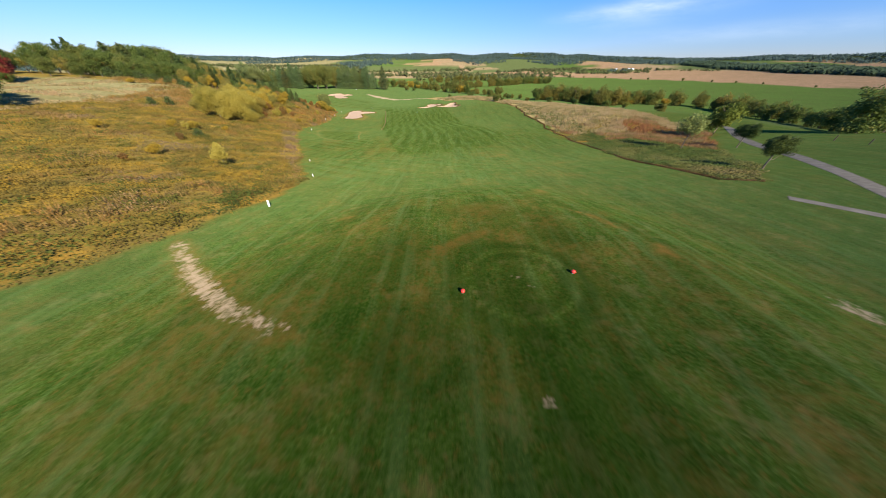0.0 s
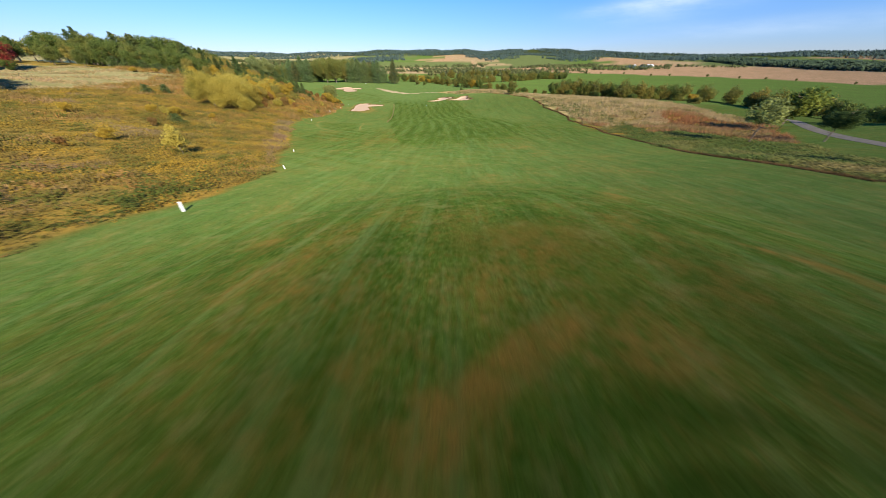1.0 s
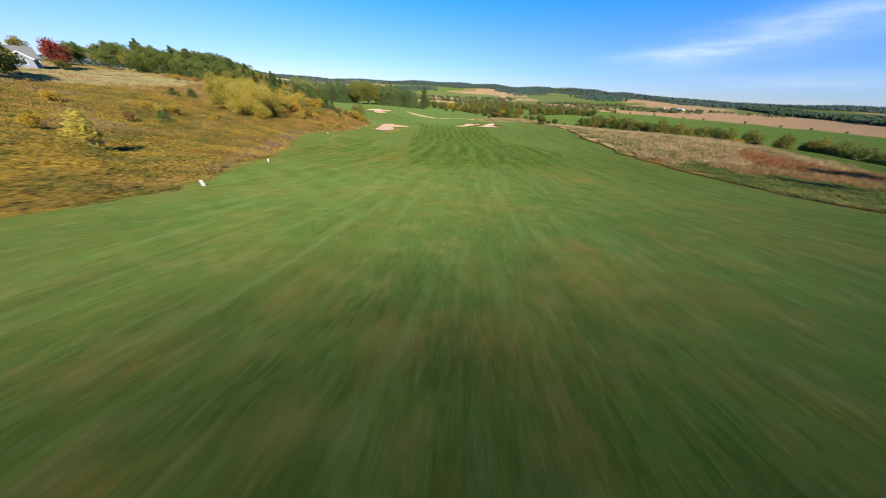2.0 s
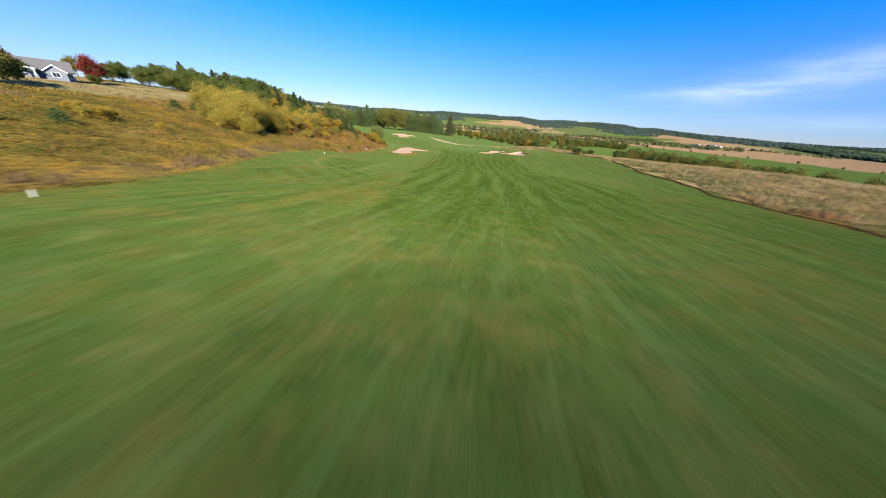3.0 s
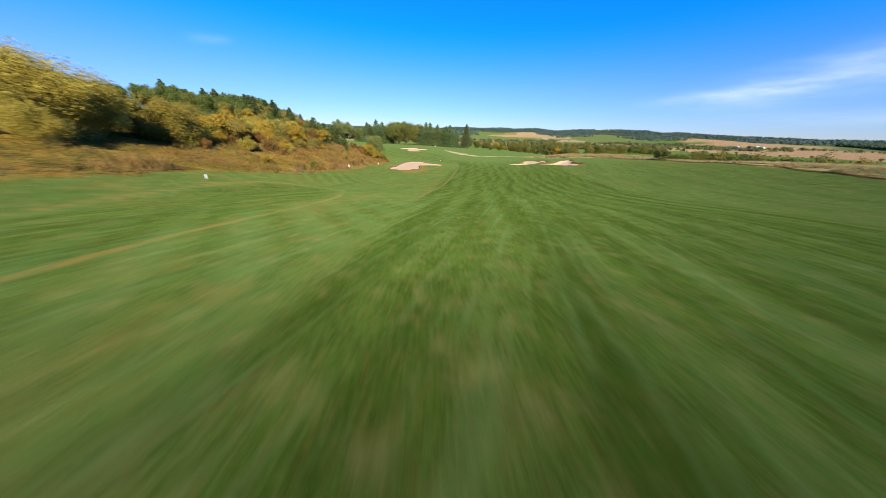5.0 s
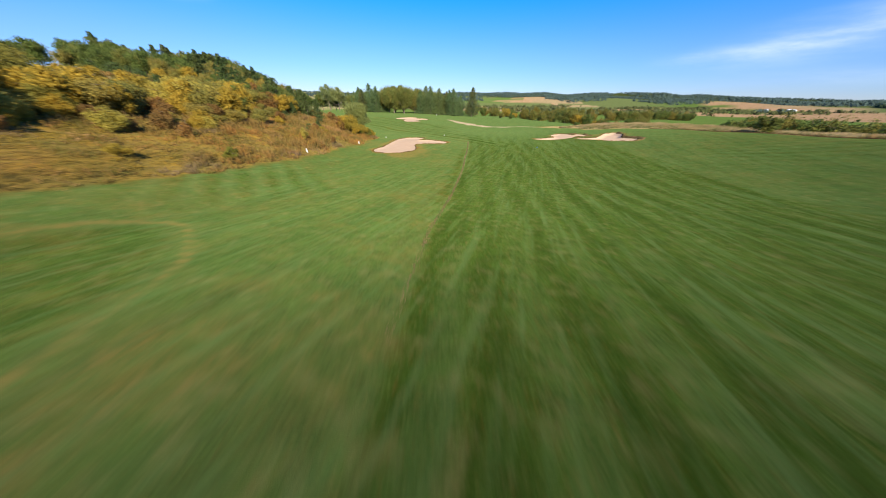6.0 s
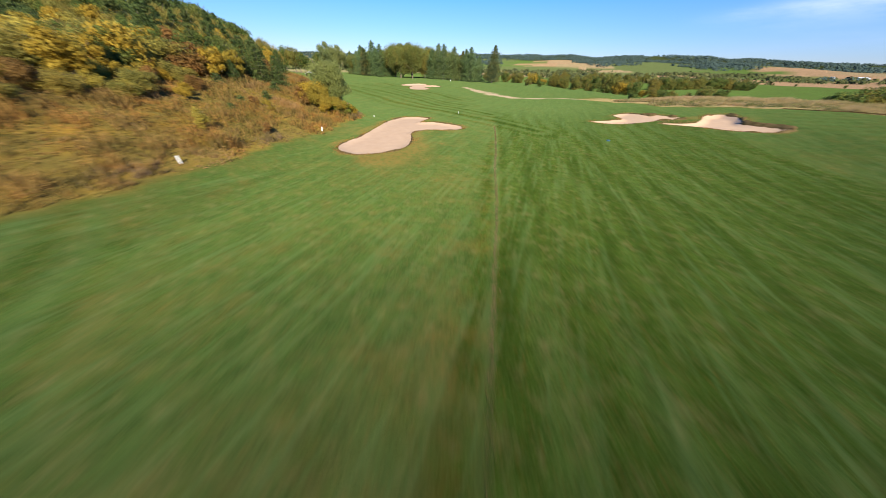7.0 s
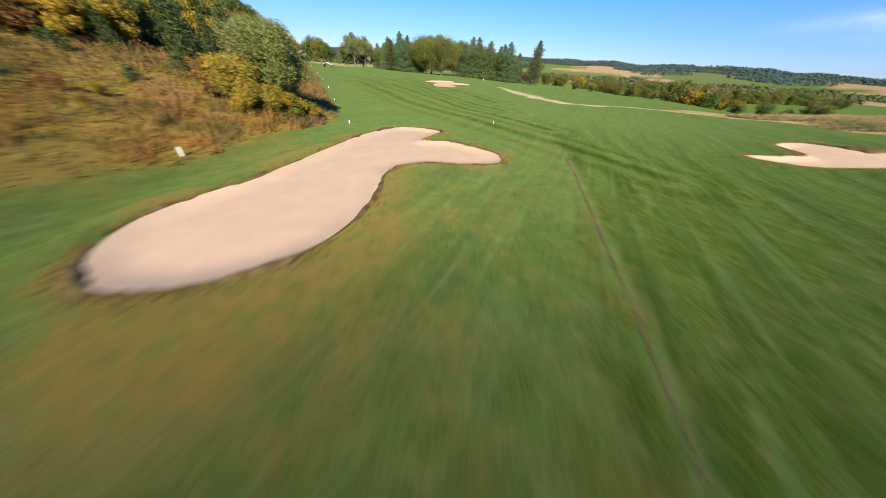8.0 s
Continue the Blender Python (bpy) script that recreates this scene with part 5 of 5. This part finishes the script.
plant(HEDGE, [(-16, 254, 1.0), (-11, 252, 0.85), (-5, 250, 0.95), (1, 248, 0.8), (27, 236, 0.75), (33, 231, 0.65), (38, 229, 0.6), (48, 221, 0.5), (52, 217.5, 0.48), (57, 212, 0.5), (68, 202, 1.1), (72, 201, 1.25), (80, 200, 1.5), (86, 195, 1.35), (89, 191, 1.5), (93, 187, 1.4), (99, 179, 1.6), (107, 178, 1.45), (110.5, 179, 1.3),
              (114, 179, 1.1), (122, 180, 1.2), (131, 176, 1.3), (141, 173, 1.3)] + hedge_spots([(150, 168), (158, 128)], 6, 0.9, 1.4, 7), "bushy hedgerow tree in autumn green and brown", "hedgerow")
plant(HEDGE2, [(8.6, 245, 1.5), (13, 244, 1.15), (20, 240, 1.05), (43, 226, 1.1), (65, 199, 1.2), (75, 203, 1.5), (83, 197, 1.4), (96, 183, 1.4), (103, 180, 1.35), (118, 181, 1.2), (127, 178, 1.3), (20, 200, 0.6), (33, 204, 0.85), (36.5, 205, 0.45), (41, 207, 0.4)] + hedge_spots([(152, 150), (150, 112), (132, 84)], 6, 0.9, 1.3, 9) + [(52, 33.5, 0.8), (57, 34.5, 0.75)], "dense green hedgerow tree", "hedgerow")
HEDGE3 = broad_tree("hedge_hawthorn", "gold", 5.0, 3.2, -0.4, 1600, 0.26, 154, "low hedgerow tree with amber leaves", 28)
plant(HEDGE3, [(-28, 259, 1.3), (-22, 257, 0.7), (15.5, 243, 1.45), (24, 239, 0.8), (78, 201, 1.2), (90, 190, 0.9), (118, 180, 0.8), (136, 174, 0.9)], "low hedgerow tree with amber leaves", "hedgerow")
plant(copy_thing(HEDGE, Matrix()), hedge_spots([(-75, 285), (-20, 300), (40, 325)], 6, 0.8, 1.3, 16) + hedge_spots([(30, 330), (90, 365), (150, 420)], 7, 0.9, 1.4, 17) + hedge_spots([(-20, 420), (90, 470)], 9, 1.0, 1.5, 18), "bushy tree in a line between the fields", "field tree line")
plant(copy_thing(HEDGE2, Matrix()), hedge_spots([(-80, 275), (-30, 290), (30, 318)], 9, 0.7, 1.2, 19) + hedge_spots([(60, 345), (150, 410)], 9, 0.9, 1.4, 20), "dense green tree in a line between the fields", "field tree line")
ROUND = broad_tree("round_bush", "green", 3.0, 2.2, 0.05, 1800, 0.17, 153, "single rounded green bush at the edge of the bank", 22, 0.08, 6, category="bush")
plant(ROUND, [(21.5, 115.5, 0.85), (24.5, 119, 0.5), (44, 118, 0.9), (52, 112, 0.8), (36, 122, 0.6), (60, 104, 0.9), (70, 90, 1.0), (76, 76, 1.1), (30, 132, 0.7), (14, 150, 0.7), (4, 170, 0.6), (-28, 226, 1.1), (-22, 222, 0.9)],
      "single rounded green bush at the edge of the bank", "bank bushes")


# lone bushes where the green crop meets the harvested field
plant(copy_thing(HEDGE2, Matrix()), hedge_spots([(93, 754), (243, 603), (399, 414), (436, 283)], 34, 0.3, 0.6, 21), "small dark bush at the edge of the harvested field", "field bushes")


# ---- far woods: clumps of canopy over the ridges and along the field edges ----
def canopy(name, x, y, tall, material, label, seed, pieces=26):
    """Far tree crowns, each a rough heap of boughs."""
    rng = np.random.RandomState(seed)
    n = len(x)
    wide = (tall * rng.uniform(0.40, 0.70, n))[:, None, None]
    high = tall[:, None, None]
    d = rng.normal(size=(n, pieces, 3))
    d[..., 2] = np.abs(d[..., 2]) * 1.1
    d /= np.linalg.norm(d, axis=-1)[..., None]
    at_bough = d * rng.uniform(0.75, 1.0, (n, pieces, 1)) * np.concatenate([wide, wide, high * 0.62], -1)
    at_bough[..., 2:] += high * 0.30 * rng.uniform(0, 1.2, (n, pieces, 1))
    c = np.stack([x, y, height(x, y)], -1)[:, None] + at_bough
    face = d + [0, -0.25, 0.35] + 0.2 * rng.normal(size=d.shape)
    face /= np.linalg.norm(face, axis=-1)[..., None]
    e1 = np.cross(face, rng.normal(size=d.shape))
    e1 /= np.linalg.norm(e1, axis=-1)[..., None] + 1e-9
    e2 = np.cross(face, e1)
    w = wide * rng.uniform(0.30, 0.55, (n, pieces, 1))
    tri = np.stack([c - e1 * w - e2 * w * 0.6, c - e1 * w * 0.2 + e2 * w * 0.9, c + e1 * w], 2).reshape(-1, 3, 3)
    return tagged(new(name, loose_mesh(name, tri, 3, material)), label, "woods", kind="stuff")


def canopy_material(name, dark, light, turned):
    m = Nodes(name, 0.9, 0.05)
    c = m.mix(m.island(), dark, light)
    c = m.mix(m.cut(m.noise(0.02, 4), 0.55, 0.75, 0, 0.7), c, turned)
    c = m.mix(m.cut(m.noise(0.5, 3, 0.7), 0.4, 0.7, 0, 0.35), c, dark)
    m.colour(c).bump(m.noise(0.9, 4, 0.7), 0.4, 0.6)
    return m.mat


# distance haze put into the far leaf colour, palest and bluest on the ridges
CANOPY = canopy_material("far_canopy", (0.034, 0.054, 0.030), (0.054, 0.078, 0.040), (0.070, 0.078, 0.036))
CANOPY_HAZED = canopy_material("hazed_ridge_canopy", (0.048, 0.074, 0.062), (0.064, 0.092, 0.074), (0.074, 0.092, 0.064))
CANOPY_MIXED = canopy_material("mixed_canopy", (0.046, 0.058, 0.022), (0.110, 0.115, 0.040), (0.15, 0.115, 0.040))


def far_woods():
    rng = np.random.RandomState(201)
    r = np.sqrt(rng.uniform(1050 ** 2, 2750 ** 2, 30000))
    az = np.radians(rng.uniform(-62, 72, len(r)))
    x, y = r * np.sin(az), r * np.cos(az)
    keep = (waves(x, y, 700, 211) + 0.4 * waves(x, y, 250, 212) + 1.9 * smooth(1450, 2000, r) - 0.85) > -0.05
    x, y, r = x[keep], y[keep], r[keep]
    canopy("far_woods", x, y, rng.uniform(6, 9.5, len(x)) * (1 + r / 6000), CANOPY_HAZED, "dark wooded ridges along the horizon", 202, 14)
    # the dark wood at the far side of the harvested field
    a = np.radians(rng.uniform(38, 72, 4200))
    rr = np.interp(np.degrees(a), [38, 42, 48, 57, 72], [1500, 1330, 1080, 900, 850]) + rng.uniform(0, 260, len(a))
    canopy("field_wood", rr * np.sin(a), rr * np.cos(a), rng.uniform(8, 12, len(a)), CANOPY, "dark green wood beyond the harvested field", 203)
    # the wooded hill beyond the pine row
    a, rr = np.radians(rng.uniform(-48, -14, 2600)), rng.uniform(880, 1350, 2600)
    hx, hy = rr * np.sin(a), rr * np.cos(a)
    keep = waves(hx, hy, 330, 213) + 0.5 * waves(hx, hy, 120, 214) > -0.15
    canopy("hill_wood", hx[keep], hy[keep], rng.uniform(6, 10, keep.sum()), CANOPY_MIXED, "mixed woods on the hill beyond the pines", 205, 20)
    # tree lines between fields
    xs, ys = [], []
    for (ax, ay, bx, by, n, w) in ((-20, 470, 190, 580, 160, 26), (-60, 560, 260, 700, 160, 16), (150, 780, 560, 860, 120, 14), (-420, 520, -150, 640, 240, 40),
                                   (-520, 330, -260, 420, 260, 60), (-150, 640, 60, 760, 140, 18), (420, 1000, 800, 900, 120, 20), (220, 880, 480, 1080, 130, 20), (-300, 900, 100, 1100, 180, 30)):
        t = rng.uniform(0, 1, n)
        xs.append(ax + (bx - ax) * t + rng.normal(0, w, n))
        ys.append(ay + (by - ay) * t + rng.normal(0, w, n))
    xs, ys = np.concatenate(xs), np.concatenate(ys)
    canopy("field_tree_lines", xs, ys, rng.uniform(4, 9, len(xs)), CANOPY_MIXED, "tree lines between the fields in early autumn colour", 204)


far_woods()


# ---- stakes, markers ----
def build_stake():
    thing = tagged(new("boundary_stake"), "white ribbed boundary stake at the meadow's edge", "stake", "boundary stakes")
    part("board", box_mesh("board", (0.135, 0.03, 0.54), (0, 0, 0.23), WHITE, 0.008), thing)
    for k in (-0.036, 0.0, 0.036):
        part("rib", box_mesh("rib", (0.010, 0.036, 0.48), (k, 0, 0.24), GREY_LINE), thing)
    return thing


first = None
for k, (x, y, turn) in enumerate(STAKES):
    size = 0.68 if k < 3 else 1.25 if k in (4, 5) else 0.85 if k < 6 else 0.75
    m = pose(*at(x, y), (-7, 4, -5, 6)[k % 4], (3, -6, 5)[k % 3], turn) @ Matrix.Diagonal((size, size, size, 1))
    if first is None:
        first = build_stake()
        first.matrix_basis = m
    else:
        copy_thing(first, m)


def build_marker():
    thing = tagged(new("tee_marker"), "red plastic tee marker on the tee's turf", "tee marker", "tee markers")
    bm = bmesh.new()
    bmesh.ops.create_uvsphere(bm, u_segments=16, v_segments=10, radius=0.05)
    bmesh.ops.scale(bm, vec=(1, 1, 0.9), verts=bm.verts)
    bmesh.ops.translate(bm, vec=(0, 0, 0.045), verts=bm.verts)
    me = bpy.data.meshes.new("ball")
    bm.to_mesh(me)
    bm.free()
    me.materials.append(RED)
    part("ball", me, thing)
    v, f = tube([(0, 0, -0.05), (0, 0, 0.03)], [0.03, 0.03], 8)
    part("spike", mesh_of("spike", v, f, GREY_LINE), thing)
    return thing


marker = build_marker()
marker.matrix_basis = pose(*at(0.42, 3.62))
copy_thing(marker, pose(*at(3.02, 4.22), 0, 0, 40))


def small_post(x, y, tall, wide, material, name, label, cap=None):
    thing = tagged(new(name), label, "post")
    part("shaft", box_mesh("shaft", (wide, wide, tall + 0.1), (0, 0, tall / 2 - 0.05), material, wide * 0.2), thing)
    part("cap", box_mesh("cap", (wide * 1.3, wide * 1.3, 0.05), (0, 0, tall + 0.02), cap or WHITE, 0.012), thing)
    thing.matrix_basis = pose(*at(x, y), 2, -3, 10)
    return thing


small_post(-31.0, 122.3, 0.24, 0.05, WHITE, "yardage_post", "short white yardage post in the fairway")
small_post(-10.5, 111.6, 0.07, 0.16, BLUE, "blue_marker", "small blue ground marker in the fairway", BLUE)
small_post(43.7, 29.2, 0.55, 0.07, TIMBER, "wooden_post", "short dark wooden post beside the cart path", TIMBER)
small_post(42.8, 26.0, 0.5, 0.07, TIMBER, "wooden_post", "short dark wooden post beside the cart path", TIMBER)
small_post(-66.0, 222.0, 0.5, 0.28, WHITE, "white_box", "small white box on the rise by the far green")


# ---- buildings ----
def prism(name, long, wide, eave, ridge, material, over=0.0, base=0.0):
    """A gabled block along x: walls to the eave and up the gables."""
    a, b = long / 2 + over, wide / 2 + over
    v = [(-a, -b, base), (a, -b, base), (a, b, base), (-a, b, base), (-a, -b, eave), (a, -b, eave), (a, b, eave), (-a, b, eave), (-a, 0, ridge), (a, 0, ridge)]
    f = [(0, 1, 5, 4), (2, 3, 7, 6), (1, 2, 6, 9, 5), (3, 0, 4, 8, 7), (4, 5, 9, 8), (6, 7, 8, 9), (3, 2, 1, 0)]
    return mesh_of(name, v, f, material)


def roof_mesh(name, long, wide, eave, ridge, material, over=0.45, thick=0.18):
    a, b = long / 2 + over, wide / 2 + over
    drop = (ridge - eave) * over / (wide / 2)
    lo, up = eave - drop, ridge
    v = []
    for x in (-a, a):
        v += [(x, -b, lo), (x, 0, up), (x, b, lo), (x, b, lo + thick), (x, 0, up + thick), (x, -b, lo + thick)]
    f = [(0, 1, 4, 5), (1, 2, 3, 4), (11, 10, 7, 6), (10, 9, 8, 7)]
    f += [(k, (k + 1) % 6, 6 + (k + 1) % 6, 6 + k) for k in range(6)]
    return mesh_of(name, v, f, material)


def moved(me, m):
    me.transform(m)
    return me


def add_window(parent, x, y, z, wide, tall, turn):
    m = pose(x, y, z, 0, 0, turn)
    w = part("window", moved(box_mesh("window", (wide + 0.24, 0.10, tall + 0.24), (0, 0, 0), WHITE, 0.01), m), parent, "white window frame")
    for k in (-0.25, 0.25):
        part("pane", moved(box_mesh("pane", (wide * 0.46, 0.05, tall), (k * wide, -0.04, 0), GLASS), m), w, "dark glass")


def gable_wing(house, name, x, y, long, wide, eave, ridge, turn, windows):
    m = pose(x, y, 0, 0, 0, turn)
    wing = part("wing", moved(prism("wing", long, wide, eave, ridge, SIDING, base=-1.5), m), house, "grey sided wing")
    part("wing_roof", moved(roof_mesh("wing_roof", long, wide, eave, ridge, SHINGLE), m), house, "grey shingle roof")
    # white boards along the gable
    for sx in (-1, 1):
        for side in (-1, 1):
            p0 = Vector((sx * (long / 2 + 0.44), side * (wide / 2 + 0.4), eave - 0.35))
            p1 = Vector((sx * (long / 2 + 0.44), 0, ridge - 0.05))
            d = p1 - p0
            plank = box_mesh("gable_board", (0.08, d.length, 0.3), (0, 0, 0), WHITE)
            plank.transform(Matrix.Translation((p0 + p1) / 2) @ Matrix.Rotation(math.atan2(d.z, d.y), 4, "X"))
            part("gable_board", moved(plank, m), house, "white gable board")
    for (wx, wz, ww, wt) in windows:
        v = m @ Vector((long / 2 + 0.03, wx, wz))
        add_window(wing, v.x, v.y, v.z, ww, wt, turn + 90)


def build_house():
    house = tagged(new("farmhouse"), "low grey house with white gables and shingle roof on the hill", "house")
    house.matrix_basis = pose(*at(-128, 72.8, 0.1), 0, 0, 64) @ Matrix.Diagonal((0.76, 0.76, 0.76, 1))
    part("wall", prism("wall", 22, 8.5, 2.9, 5.9, SIDING, base=-2.0), house, "grey clapboard wall")
    part("roof", roof_mesh("roof", 22, 8.5, 2.9, 5.9, SHINGLE, 0.6), house, "grey shingle roof")
    gable_wing(house, "porch", 0.4, -4.6, 4.6, 6.5, 2.9, 5.4, -90, [(0, 4.1, 1.5, 0.7)])
    gable_wing(house, "side", 7.4, -4.8, 3.4, 4.6, 2.6, 4.4, -90, [(0, 1.5, 1.6, 1.3)])
    for x in (-2.5, -0.6, 1.4, 3.3):
        part("porch_post", box_mesh("porch_post", (0.35, 0.35, 2.9), (x, -8.6, 1.3), WHITE, 0.03), house, "white porch post")
        part("post_foot", box_mesh("post_foot", (0.6, 0.6, 1.0), (x, -8.6, 0.2), STONE, 0.03), house, "stone post foot")
    part("porch_beam", box_mesh("porch_beam", (7.2, 0.4, 0.4), (0.4, -8.6, 2.8), WHITE, 0.02), house, "white porch beam")
    part("porch_roof", moved(roof_mesh("porch_roof", 2.6, 7.0, 2.95, 5.3, SHINGLE, 0.3), pose(0.4, -7.9, 0, 0, 0, -90)), house, "grey porch roof")
    part("chimney", box_mesh("chimney", (1.0, 0.8, 2.2), (-7.5, 0.6, 6.1), WHITE, 0.03), house, "white chimney")
    for x in (-8.6, -5.0, 10.2):
        add_window(house, x, -4.28, 1.5, 1.5, 1.3, 0)
    for y in (-1.5, 1.5):
        add_window(house, 11.03, y, 1.5, 1.2, 1.3, 90)
    return house


build_house()


def build_shelter():
    thing = tagged(new("picnic_shelter"), "open timber shelter with a white metal roof", "shelter")
    thing.matrix_basis = pose(*at(-128, 193, 0.1), 0, 0, 125) @ Matrix.Diagonal((0.6, 0.6, 0.6, 1))
    part("roof", roof_mesh("roof", 6.0, 5.0, 2.4, 3.5, METAL_ROOF, 0.5, 0.12), thing, "white metal roof")
    for x in (-2.7, 0, 2.7):
        for y in (-2.3, 2.3):
            part("post", box_mesh("post", (0.2, 0.2, 2.7), (x, y, 1.2), TIMBER, 0.02), thing)
    part("back_wall", box_mesh("back_wall", (5.4, 0.12, 2.0), (0, 2.3, 1.1), TIMBER), thing)
    part("bench", box_mesh("bench", (4.0, 0.5, 0.45), (0, 1.2, 0.3), TIMBER, 0.03), thing)
    return thing


build_shelter()


def build_barn(x, y, turn, long, wide, eave, ridge):
    thing = tagged(new("farm_shed"), "long white metal farm shed among far fields", "barn", "far barns")
    thing.matrix_basis = pose(*at(x, y, 0.3), 0, 0, turn)
    part("wall", prism("wall", long, wide, eave, ridge, WHITE, base=-1), thing, "pale metal wall")
    part("roof", roof_mesh("roof", long, wide, eave, ridge, METAL_ROOF, 0.6, 0.3), thing, "white metal roof")
    part("door", box_mesh("door", (5, 0.3, eave * 0.8), (0, -wide / 2 - 0.1, eave * 0.4), SIDING), thing, "grey sliding door")
    return thing


build_barn(610, 990, 20, 22, 10, 3.4, 5.4)
build_barn(575, 1010, 35, 10, 6, 3, 4.6)


# ---- from paces to metres ----
for me in {ob.data for ob in scene.objects if ob.type == "MESH"}:
    me.transform(Matrix.Scale(UNIT, 4))
for ob in scene.objects:
    if ob.type in ("MESH", "EMPTY"):
        ob.location *= UNIT
